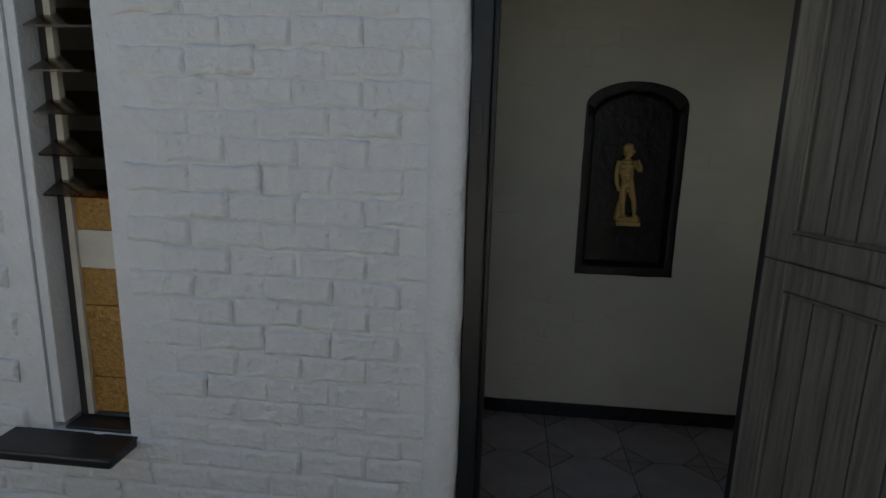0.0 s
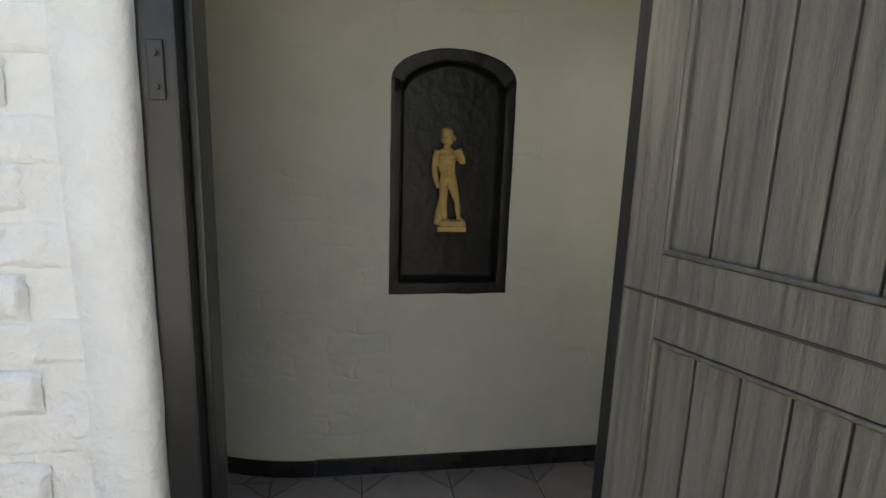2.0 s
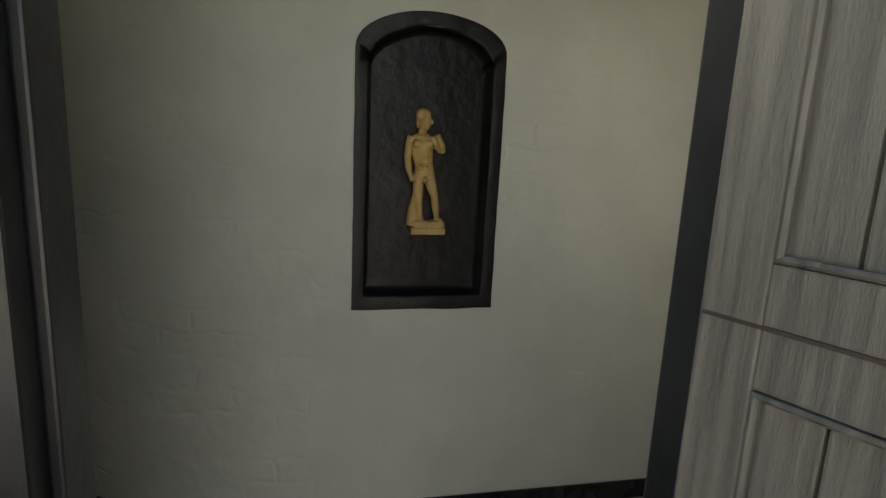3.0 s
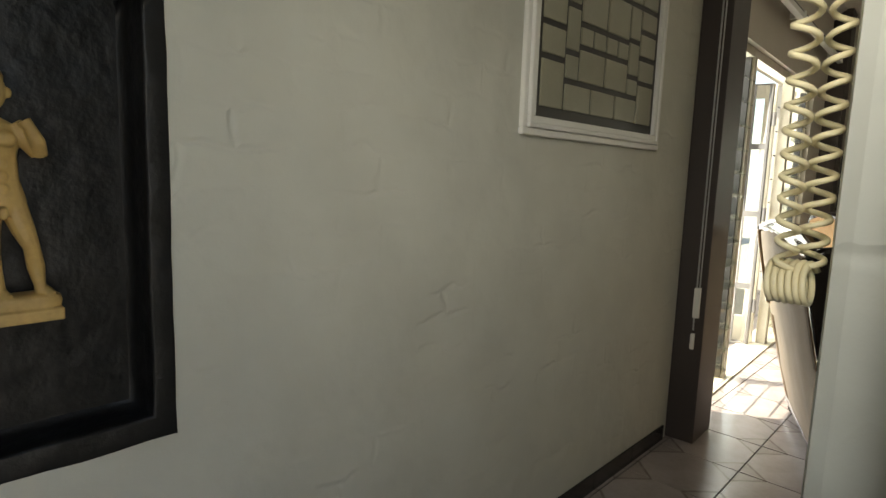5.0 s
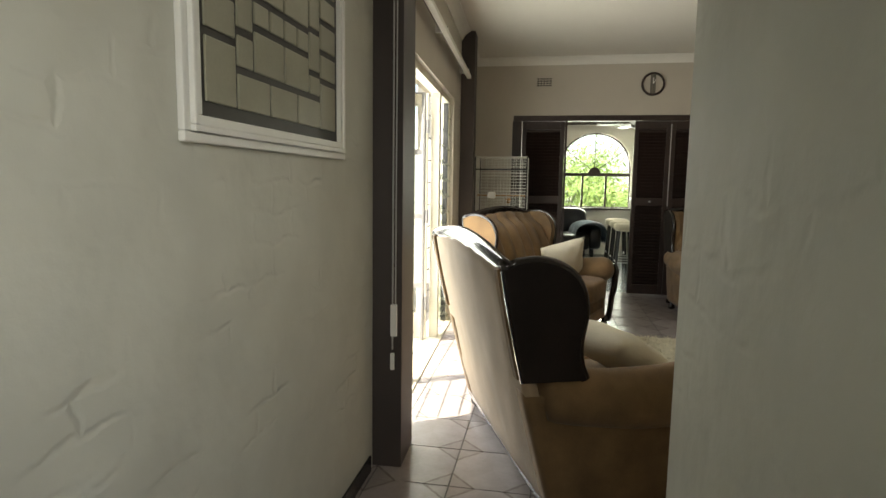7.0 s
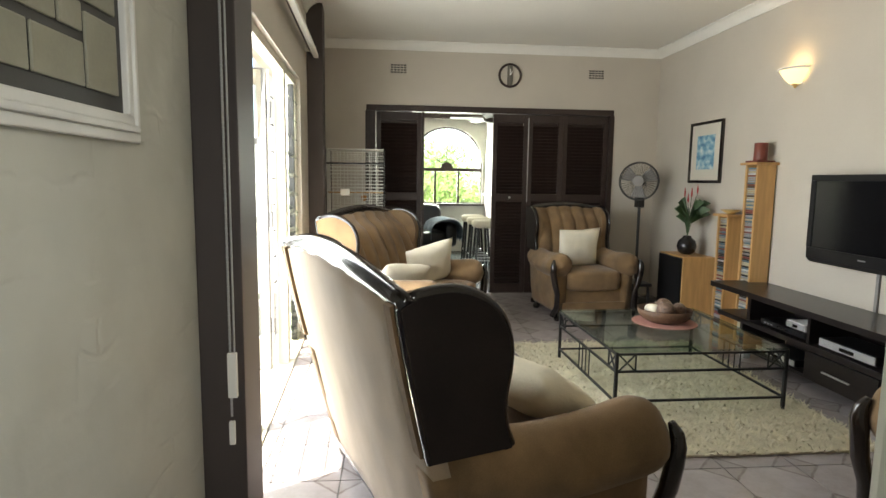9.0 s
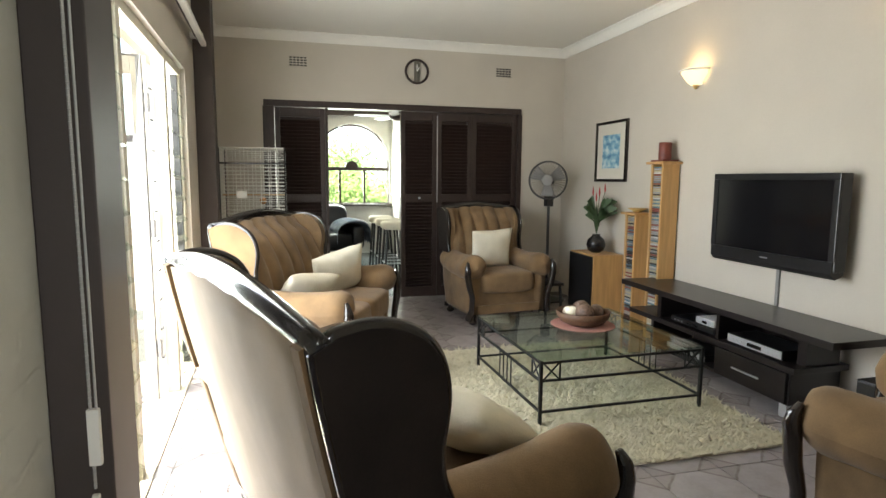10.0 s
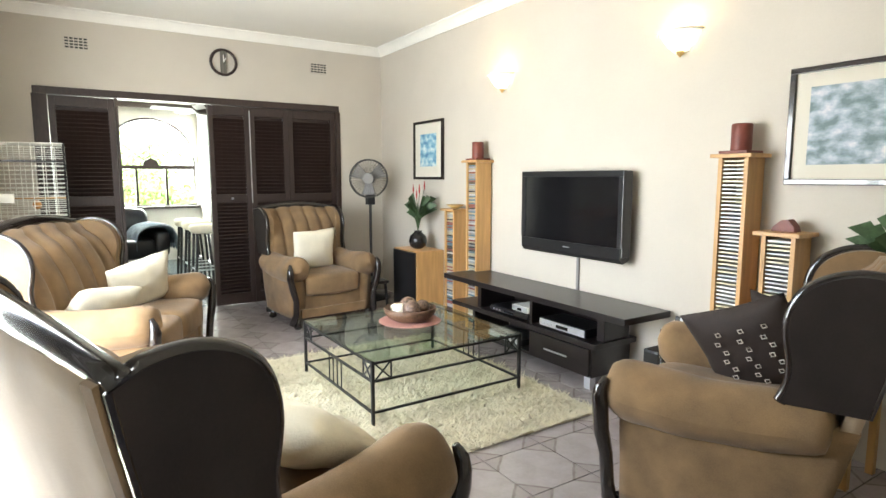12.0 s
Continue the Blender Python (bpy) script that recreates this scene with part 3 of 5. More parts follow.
# ---- porch and entrance ----
def front_door():
    f = thing("door_frame", pose(0, 0, 0), "dark weathered frame of the front door", "door frame", kind="structure")
    part("jamb", boxed(2.182, BRICK_Y + 0.0, -0.05, 2.240, INNER_Y + 0.012, 2.1, bevel=0.006), M_GREYFRAME, f)
    part("jamb_stop", boxed(2.240, BRICK_Y + 0.045, -0.05, 2.256, INNER_Y - 0.01, 2.08, bevel=0.004), M_GREYFRAME, f)
    part("jamb", boxed(3.03, BRICK_Y + 0.01, -0.05, 3.098, 5.29, 2.1, bevel=0.006), M_GREYFRAME, f)
    part("head", boxed(2.240, BRICK_Y + 0.015, 2.04, 3.02, INNER_Y + 0.01, 2.1, bevel=0.005), M_GREYFRAME, f)
    part("threshold", boxed(2.242, BRICK_Y - 0.03, -0.05, 3.02, INNER_Y, 0.004, bevel=0.004), M_GREYFRAME, f)
    part("strike_plate", boxed(2.198, BRICK_Y - 0.006, 1.40, 2.222, BRICK_Y - 0.0005, 1.49, bevel=0.002), M_GREYFRAME, f, "worn steel strike plate")
    for z in (1.42, 1.47):
        part("screw", tube(B(), [(2.21, BRICK_Y - 0.012, z), (2.21, BRICK_Y - 0.005, z)], 0.005, 10), M_GREYFRAME, f)
    # leaf opened outwards; local x runs from the hinge to the free edge
    d = thing("door_1", pose(3.035, 5.195, 0.01, 0, 0, -66), "weathered dark wooden front door standing open outwards", "door", kind="structure")
    W, H, T = 0.80, 2.03, 0.042
    for x0, x1 in ((0, 0.075), (W - 0.1, W)):
        part("stile", boxed(x0, -T, 0, x1, 0, H, bevel=0.004), M_GREYDOOR, d)
    for z0, z1 in ((0, 0.2), (1.015, 1.165), (H - 0.12, H)):
        part("rail", boxed(0.075, -T + 0.002, z0, W - 0.1, -0.002, z1, bevel=0.003), M_GREYDOOR, d)
    n = 8
    for z0, z1 in ((0.2, 1.015), (1.165, H - 0.12)):
        w = (W - 0.175) / n
        for i in range(n):
            part("board", boxed(0.075 + i * w + 0.002, -T + 0.012, z0, 0.075 + (i + 1) * w - 0.002, -0.012, z1, bevel=0.003), M_GREYDOOR, d)
        for y in (-T + 0.004, -0.004):
            part("moulding", tube(B(), [(0.08, y, z0 + 0.006), (W - 0.105, y, z0 + 0.006), (W - 0.105, y, z1 - 0.006), (0.08, y, z1 - 0.006)], 0.008, 6, closed=True), M_GREYDOOR, d)
    part("groove_strip", boxed(0.004, -T - 0.001, 1.088, W - 0.004, 0.001, 1.093), M_LOUVRE, d)


front_door()


def slit_window():
    w = thing("window_1", pose(0, 0, 0), "narrow louvre window with clear blades over amber glass", "window", kind="structure")
    part("window_frame", boxed(0.84, 5.292, 0.38, 0.868, 5.325, 1.95), M_LEAD, w)
    part("window_frame", boxed(1.062, 5.292, 0.38, 1.085, 5.325, 1.95), M_LEAD, w)
    part("blade_channel", boxed(0.87, 5.285, 0.40, 0.893, 5.31, 1.95, bevel=0.002), M_CREAMSTEEL, w)
    part("reveal", boxed(0.802, 5.214, 0.40, 0.838, 5.325, 1.95, bevel=0.005), M_BRICK, w)
    for i in range(8):
        z = 1.215 + i * 0.125
        if z < 1.93:
            bm = B()
            box(bm, 0.86, -0.075, -0.004, 1.08, 0.075, 0.004)
            b = part("louvre_blade", bm, M_BLADE, w)
            b.matrix_local = pose(0, 5.28, z, 28, 0, 0)
    for i in range(6):
        z = 0.41 + i * 0.13
        part("amber_pane", boxed(0.894, 5.296 + 0.004 * (i % 2), z, 1.062, 5.301 + 0.004 * (i % 2), z + 0.128), M_CREAMSTEEL if i == 4 else M_AMBER, w)
    s = thing("window_sill", pose(0, 0, 0), "dark painted sill of the slit window", "sill", kind="structure")
    part("sill_board", boxed(0.66, 5.06, 0.345, 1.11, 5.212, 0.378, bevel=0.008), M_GREYFRAME, s)
    part("sill_inner", boxed(0.84, 5.212, 0.355, 1.085, 5.3, 0.392, bevel=0.004), M_GREYFRAME, s)


slit_window()


def statue():
    """Small standing figure on a plinth, one plain mesh."""
    bm = B()
    box(bm, -0.055, -0.024, 0, 0.055, 0.03, 0.02, bevel=0.002)
    soft(bm, (0, 0.002, 0.03), (0.053, 0.024, 0.014), 0.5, 20, 8, lump=0.008)
    tube(bm, [(-0.046, 0.010, 0.025), (-0.046, 0.008, 0.075), (-0.036, 0.008, 0.135)], [0.021, 0.016, 0.010], 10)
    soft(bm, (-0.052, 0.006, 0.06), (0.012, 0.012, 0.018), 0.8, 10, 8, lump=0.006)
    tube(bm, [(-0.023, -0.004, 0.035), (-0.024, -0.003, 0.052), (-0.030, -0.001, 0.08), (-0.031, -0.007, 0.107), (-0.034, -0.005, 0.14), (-0.032, 0, 0.175)], [0.009, 0.0085, 0.0125, 0.0115, 0.0165, 0.019], 12)
    tube(bm, [(0.029, -0.006, 0.042), (0.027, -0.004, 0.058), (0.024, -0.001, 0.085), (0.018, -0.010, 0.117), (0.009, -0.008, 0.145), (0.000, 0, 0.178)], [0.009, 0.0085, 0.0125, 0.0115, 0.016, 0.0185], 12)
    tube(bm, [(0.041, -0.018, 0.042), (0.036, -0.010, 0.046), (0.028, 0.0, 0.05)], [0.006, 0.008, 0.009], 8)
    tube(bm, [(-0.014, -0.018, 0.042), (-0.020, -0.008, 0.046), (-0.023, 0.0, 0.05)], [0.006, 0.008, 0.009], 8)
    tube(bm, [(-0.016, 0, 0.165), (-0.016, 0, 0.186), (-0.018, 0, 0.215), (-0.024, 0, 0.248), (-0.027, 0, 0.278), (-0.027, 0.002, 0.300), (-0.027, 0.002, 0.312)], [0.031, 0.034, 0.028, 0.033, 0.040, 0.034, 0.014], 18, flat=0.62)
    for x in (-0.042, -0.010):
        soft(bm, (x, -0.017, 0.278), (0.017, 0.010, 0.013), 0.9, 14, 8)
    for z in (0.243, 0.224, 0.206):
        for x in (-0.027, -0.012):
            soft(bm, (x - 0.002, -0.0165, z), (0.008, 0.006, 0.008), 0.9, 10, 6)
    soft(bm, (-0.016, -0.024, 0.170), (0.007, 0.007, 0.010), 0.9, 10, 6)
    tube(bm, [(-0.027, 0.002, 0.305), (-0.024, 0, 0.332)], [0.0135, 0.0125], 10)
    soft(bm, (-0.019, -0.003, 0.347), (0.018, 0.021, 0.028), 0.9, 16, 12)
    soft(bm, (0.0, -0.008, 0.345), (0.006, 0.005, 0.008), 0.9, 8, 6)
    soft(bm, (-0.024, 0.003, 0.362), (0.025, 0.024, 0.020), 0.8, 18, 12, lump=0.016, seed=3)
    soft(bm, (-0.036, 0.004, 0.345), (0.012, 0.018, 0.022), 0.8, 12, 10, lump=0.010, seed=5)
    tube(bm, [(-0.058, 0.002, 0.300), (-0.065, 0.003, 0.272), (-0.070, 0.003, 0.238), (-0.066, -0.002, 0.205), (-0.060, -0.006, 0.180), (-0.052, -0.010, 0.165)], [0.015, 0.0135, 0.011, 0.0115, 0.008, 0.010], 12)
    tube(bm, [(0.004, 0.002, 0.300), (0.019, -0.001, 0.280), (0.035, -0.005, 0.258)], [0.015, 0.0135, 0.0115], 12)
    tube(bm, [(0.036, -0.005, 0.257), (0.032, -0.016, 0.276), (0.022, -0.020, 0.297), (0.016, -0.018, 0.306)], [0.0115, 0.011, 0.0085, 0.010], 12)
    ob = link("statue", bm, M_OCHRE, None, "", True)
    ob.matrix_world = pose(2.875, HALL_Y + 0.035, 0.985)
    rm = ob.modifiers.new("blend", 'REMESH')
    rm.mode, rm.voxel_size, rm.use_smooth_shade = 'VOXEL', 0.0016, True
    sm = ob.modifiers.new("soften", 'SMOOTH')
    sm.factor, sm.iterations = 0.5, 3
    return tagged(ob, "ochre resin statue of a standing figure in the black niche", "statue")


statue()


def lattice_panel():
    """White-framed panel of obscure panes between dark bars."""
    X, Z = 4.082, 1.358
    w = thing("window_2", pose(X, HALL_Y, Z), "white-framed leaded panel of olive obscure panes", "window", kind="structure")
    W, H = 0.933, 1.02
    for x0, t, d in ((0, 0.022, 0.018), (0.022, 0.014, 0.028), (0.036, 0.022, 0.022)):
        for a in ((x0, x0, W - x0, x0 + t), (x0, H - x0 - t, W - x0, H - x0), (x0, x0 + t, x0 + t, H - x0 - t), (W - x0 - t, x0 + t, W - x0, H - x0 - t)):
            part("frame_strip", boxed(a[0], -d, a[1], a[2], -0.001, a[3], bevel=0.004), M_WHITE, w)
    part("lead_sheet", boxed(0.058, -0.007, 0.058, W - 0.058, -0.001, H - 0.058), M_LEAD, w)
    xs = [4.165, 4.298, 4.380, 4.465, 4.55, 4.633, 4.716, 4.802, 4.935]
    lower = [(0, 1, 1.44, 1.598), (1, 3, 1.44, 1.54), (3, 5, 1.44, 1.54), (5, 7, 1.44, 1.54), (7, 8, 1.44, 1.60),
             (1, 2, 1.54, 1.63), (2, 4, 1.54, 1.657), (4, 6, 1.54, 1.657), (6, 7, 1.54, 1.612),
             (0, 1, 1.598, 1.697), (7, 8, 1.60, 1.69), (1, 2, 1.63, 1.775), (2, 3, 1.657, 1.728), (3, 4, 1.657, 1.728),
             (4, 5, 1.657, 1.728), (5, 6, 1.657, 1.728), (6, 7, 1.612, 1.74), (0, 1, 1.697, 1.868), (7, 8, 1.69, 1.785),
             (1, 2, 1.775, 1.868), (2, 4, 1.728, 1.868), (4, 6, 1.728, 1.868), (6, 7, 1.74, 1.868), (7, 8, 1.785, 1.868)]
    top = 2 * 1.868
    cells = lower + [(a, b, top - z1, top - z0) for a, b, z0, z1 in lower]
    for a, b, z0, z1 in cells:
        part("pane", boxed(xs[a] - X + 0.0055, -0.013, z0 - Z + 0.009, xs[b] - X - 0.0055, -0.006, z1 - Z - 0.009, bevel=0.004), M_PANE, w)


lattice_panel()


def handset_cord():
    """Doubled spiral cord hanging against the stub wall."""
    o = thing("intercom", pose(3.121, 5.361, -0.012), "cream wall intercom with a coiled handset cord", "intercom")
    for s, name in ((-1, "coil"), (1, "coil")):
        pts = []
        turns, z0, z1 = 17, 1.19, 1.50
        n = turns * 12
        for i in range(n + 1):
            u = i / n
            z = z1 - (z1 - z0) * (u ** 0.7)
            r = 0.0068 + 0.0013 * math.sin(u * 3 + s)
            a = 2 * math.pi * turns * u * s
            off = s * 0.0105 * (1 - 0.4 * u)
            pts.append((0.0 + -0.8 * off + r * math.cos(a), off * 0.9 + r * 0.95 * math.sin(a), z))
        part(name, tube(B(), pts, 0.0021, 6), M_CORD, o, smooth=True)
    pts = []
    for i in range(90):
        u = i / 89
        a = 2 * math.pi * 6 * u
        pts.append((0.0125 * math.cos(a) - 0.004, -0.010 + 0.024 * u + 0.003 * math.sin(a), 1.186 + 0.0105 * math.sin(a) + 0.006 * math.cos(a)))
    part("loop", tube(B(), pts, 0.0021, 6), M_CORD, o, smooth=True)
    part("body", boxed(0.04, -0.019, 1.49, 0.13, 0.035, 1.69, bevel=0.01), M_CORD, o)


handset_cord()


# ---- terrace door ----
def terrace_door():
    w = thing("window_3", NORTH, "cream steel terrace door frame with louvre sidelights", "window", kind="structure")
    def post(s0, s1):
        part("window_frame", boxed(s0, 0.03, 0, s1, 0.10, W_T, bevel=0.005), M_CREAMSTEEL, w)
    post(W_L, W_L + 0.04), post(1.10, 1.165), post(2.19, 2.26), post(W_R - 0.05, W_R)
    part("window_frame", boxed(W_L, 0.032, W_T - 0.05, W_R, 0.098, W_T, bevel=0.004), M_CREAMSTEEL, w)
    part("threshold", boxed(W_L, -0.005, -0.01, W_R, 0.2, 0.012, bevel=0.004), M_CREAMSTEEL, w)
    for a, b in ((W_L + 0.04, 1.10), (2.26, W_R - 0.05)):
        part("blade_channel", boxed(a, 0.045, 0.02, a + 0.02, 0.085, W_T - 0.05), M_LEAD, w)
        part("blade_channel", boxed(b - 0.02, 0.045, 0.02, b, 0.085, W_T - 0.05), M_LEAD, w)
        for i in range(14):
            z = 0.12 + i * 0.135
            bm = boxed(a + 0.02, -0.07, -0.003, b - 0.02, 0.07, 0.003)
            g = part("louvre_blade", bm, M_GLASS, w)
            g.matrix_local = pose(0, 0.065, z, 40, 0, 0)
            g.visible_shadow = False
        for i in range(10):
            part("burglar_bar", tube(B(), [(a + 0.02, 0.13, 0.2 + i * 0.18), (b - 0.02, 0.13, 0.2 + i * 0.18)], 0.006, 6), M_LEAD, w)
    # leaf and security gate both stand open outwards
    d = thing("door_2", NORTH @ pose(2.18, 0.12, 0.015, 0, 0, 96), "pale terrace door standing open outwards", "door", kind="structure")
    for x0, x1 in ((0, 0.08), (0.82, 0.9)):
        part("stile", boxed(x0, 0, 0, x1, 0.04, 1.96, bevel=0.004), M_CREAMSTEEL, d)
    for z0, z1 in ((0, 0.2), (0.9, 1.0), (1.86, 1.96)):
        part("rail", boxed(0.08, 0.002, z0, 0.82, 0.038, z1, bevel=0.004), M_CREAMSTEEL, d)
    for z0, z1 in ((0.2, 0.9), (1.0, 1.86)):
        g = part("pane", boxed(0.08, 0.016, z0, 0.82, 0.022, z1), M_GLASS, d)
        g.visible_shadow = False
    g = thing("security_gate", NORTH @ pose(2.08, 0.14, 0.015, 0, 0, 102), "grey steel security gate standing open", "gate")
    part("gate_frame", tube(B(), [(0, 0, 0), (0.85, 0, 0), (0.85, 0, 1.95), (0, 0, 1.95)], 0.018, 6, closed=True), M_GREYSTEEL, g)
    for i in range(1, 8):
        part("bar", tube(B(), [(i * 0.106, 0, 0), (i * 0.106, 0, 1.95)], 0.008, 6), M_GREYSTEEL, g)
    for z in (0.45, 1.0, 1.5):
        part("cross_bar", boxed(0, -0.012, z - 0.02, 0.85, 0.012, z + 0.02), M_GREYSTEEL, g)
    for z in (0.25, 0.95, 1.65):
        part("hinge", tube(B(), [(-0.03, 0, z), (-0.03, 0, z + 0.1)], 0.014, 8), M_GREYSTEEL, g)
    part("lock_box", boxed(0.76, -0.03, 0.9, 0.84, 0.03, 1.06, bevel=0.004), M_GREYSTEEL, g)
    r = thing("roller_blind", NORTH, "rolled-up dark blind on a slim white rail with beaded cord", "blind")
    part("rail", boxed(0.2, -0.1, 2.29, 3.35, -0.06, 2.325, bevel=0.006), M_WHITE, r)
    part("roll", tube(B(), [(0.2, -0.055, 2.345), (3.35, -0.055, 2.345)], 0.028, 12), M_DKBROWN, r)
    for s in (0.3, 1.7, 3.2):
        part("bracket", boxed(s, -0.09, 2.32, s + 0.03, 0.0, 2.36), M_WHITE, r)
    hang = NORTH.inverted() @ pose(5.367, 6.205, 0)
    part("cord", tube(B(), [(0, 0, 0.56), (0, 0, 2.32)], 0.0035, 6), M_SILVER, r).matrix_local = hang
    part("cord", tube(B(), [(0.002, -0.012, 0.70), (0.0, -0.014, 2.32)], 0.003, 6), M_SILVER, r).matrix_local = hang
    beads = B()
    for i in range(120):
        lathe(beads, [(0.0015, -0.004), (0.005, 0), (0.0015, 0.004)], 6, (0, 0, 0.57 + i * 0.0145))
    tagged(part("beads", beads, M_SILVER, r), kind="stuff").matrix_local = hang
    part("weight", boxed(-0.01, -0.02, 0.62, 0.008, 0.008, 0.76, bevel=0.004), M_WHITE, r).matrix_local = hang
    part("weight", boxed(-0.008, -0.009, 0.47, 0.008, 0.009, 0.545, bevel=0.005), M_WHITE, r).matrix_local = hang


terrace_door()

# unseen wall and pale floor, added to bounce sunlight onto bricks and hall
structure("bounce_wall_porch", boxed(-4, 0.2, -0.12, 8, 0.4, 2.0), M_YARD, "unseen white wall added opposite the porch to bounce sunlight", "wall")
structure("pavement", boxed(-4, 0.4, -0.124, HALL_END - 0.12, 5.2, -0.06), M_YARD, "unseen porch floor, made pale to bounce sunlight", "pavement")
# courtyard outside
structure("terrace", boxed(2.5, 6.62, -0.12, 13.0, 10.6, -0.02), M_PAVE, "sunlit pale paved terrace", "terrace")
structure("wall_yard", boxed(-2, 10.6, -0.12, 18, 10.8, 2.1), M_YARD, "white plastered garden wall", "wall")
structure("yard_ledge", boxed(5.2, 9.7, -0.12, 12.5, 10.59, 0.42, bevel=0.02), M_YARD, "low plastered planter ledge", "ledge")


def shrub(m, h, spread, seed, label):
    t = thing("shrub", m, label, "shrub")
    rnd = random.Random(seed)
    wood, leaves = B(), B()
    for i in range(12):
        a = rnd.uniform(0, 6.3)
        tip = Vector((math.cos(a) * spread * rnd.uniform(0.3, 1), math.sin(a) * spread * rnd.uniform(0.3, 1), h * rnd.uniform(0.6, 1)))
        mid = tip * 0.5 + Vector((0, 0, h * 0.12))
        tube(wood, [(0, 0, 0), mid, tip], [0.03, 0.018, 0.006], 6)
        for k in range(150):
            c = mid.lerp(tip, rnd.random()) + Vector((rnd.gauss(0, spread * 0.24), rnd.gauss(0, spread * 0.24), rnd.gauss(0, h * 0.12)))
            d = Vector((rnd.gauss(0, 1), rnd.gauss(0, 1), rnd.gauss(0, 1))).normalized() * rnd.uniform(0.05, 0.11)
            e = d.orthogonal().normalized() * d.length * 0.3
            leaves.faces.new([leaves.verts.new(p) for p in (c - d, c + e, c + d, c - e)])
    part("stems", wood, M_GREYDOOR, t)
    tagged(part("leaves", leaves, M_SUNLEAF, t), kind="stuff")
    return t


M_SUNLEAF = mat("garden_leaf", (0.24, 0.34, 0.09), 0.6, spread=0.4, scale=3, bump=0)
for i, (x, y, h, s) in enumerate(((18.2, 4.0, 1.5, 1.0), (18.8, 5.2, 2.0, 1.2), (18.0, 6.4, 1.4, 1.0), (18.4, 2.6, 1.8, 1.1), (20.5, 4.6, 2.4, 1.4))):
    shrub(pose(x, y, -0.12), h, s, i, "sunlit green garden shrub outside the arched window")
structure("wall_garden", boxed(22, -4, -0.12, 22.2, 14, 2.4), M_YARD, "white plastered far garden wall", "wall")


# ---- lounge: folding louvre doors ----
def louvre_leaf(y0, y1, label, knob=False):
    d = thing("folding_door", pose(FAR_X + 0.05, y0, 0.0), label, "door", "folding louvre doors", "structure")
    w, h = y1 - y0, F_T - 0.055
    for a, b in ((0, 0.05), (w - 0.05, w)):
        part("stile", boxed(-0.02, a, 0.01, 0.02, b, h, bevel=0.003), M_LOUVRE, d)
    for a, b in ((0.01, 0.12), (1.06, 1.14), (h - 0.09, h)):
        part("rail", boxed(-0.018, 0.05, a, 0.018, w - 0.05, b, bevel=0.003), M_LOUVRE, d)
    slats = []
    me = None
    for z0, z1 in ((0.12, 1.06), (1.14, h - 0.09)):
        z = z0 + 0.02
        while z < z1 - 0.01:
            if me is None:
                s = part("slat", boxed(-0.022, 0.05, -0.003, 0.022, w - 0.05, 0.003), M_LOUVRE, d)
                me = s.data
            else:
                s = new("slat", me)
                s.parent = d
            s.matrix_local = pose(0, 0, z, 0, 40, 0)
            z += 0.036
    part("back_board", boxed(0.0235, 0.05, 0.1, 0.026, w - 0.05, h - 0.08), M_LOUVRE, d)
    if knob:
        part("knob", tube(B(), [(-0.045, w - 0.2, 1.10), (-0.018, w - 0.2, 1.10)], 0.012, 10), M_SILVER, d, "small chrome knob")
    return d


def folding_doors():
    f = thing("folding_door_frame", pose(0, 0, 0), "dark stained frame of the folding doors", "door frame", kind="structure")
    part("head", boxed(FAR_X - 0.012, F_L - 0.0, F_T - 0.05, FAR_X + 0.13, F_R, F_T + 0.012, bevel=0.004), M_LOUVRE, f)
    part("jamb", boxed(FAR_X - 0.012, F_R - 0.1, 0, FAR_X + 0.13, F_R + 0.01, F_T - 0.05, bevel=0.004), M_LOUVRE, f)
    part("jamb", boxed(FAR_X - 0.012, F_L - 0.01, 0, FAR_X + 0.13, F_L + 0.04, F_T - 0.05, bevel=0.004), M_LOUVRE, f)
    louvre_leaf(3.297, 3.8125, "dark louvred folding door leaf, closed")
    louvre_leaf(3.8145, 4.2085, "dark louvred folding door leaf, closed")
    louvre_leaf(4.2115, 4.608, "dark louvred folding door leaf with chrome knob", True)
    louvre_leaf(5.40, 5.895, "dark louvred folding door leaf beside the opening")
    part("edge_strip", boxed(FAR_X + 0.022, 4.205, 1.05, FAR_X + 0.0285, 4.215, 1.98), M_SILVER, f, "bright metal edge strip")
    part("jamb", boxed(FAR_X + 0.0, 5.372, 0, FAR_X + 0.12, 5.396, F_T - 0.05), M_LOUVRE, f)


folding_doors()


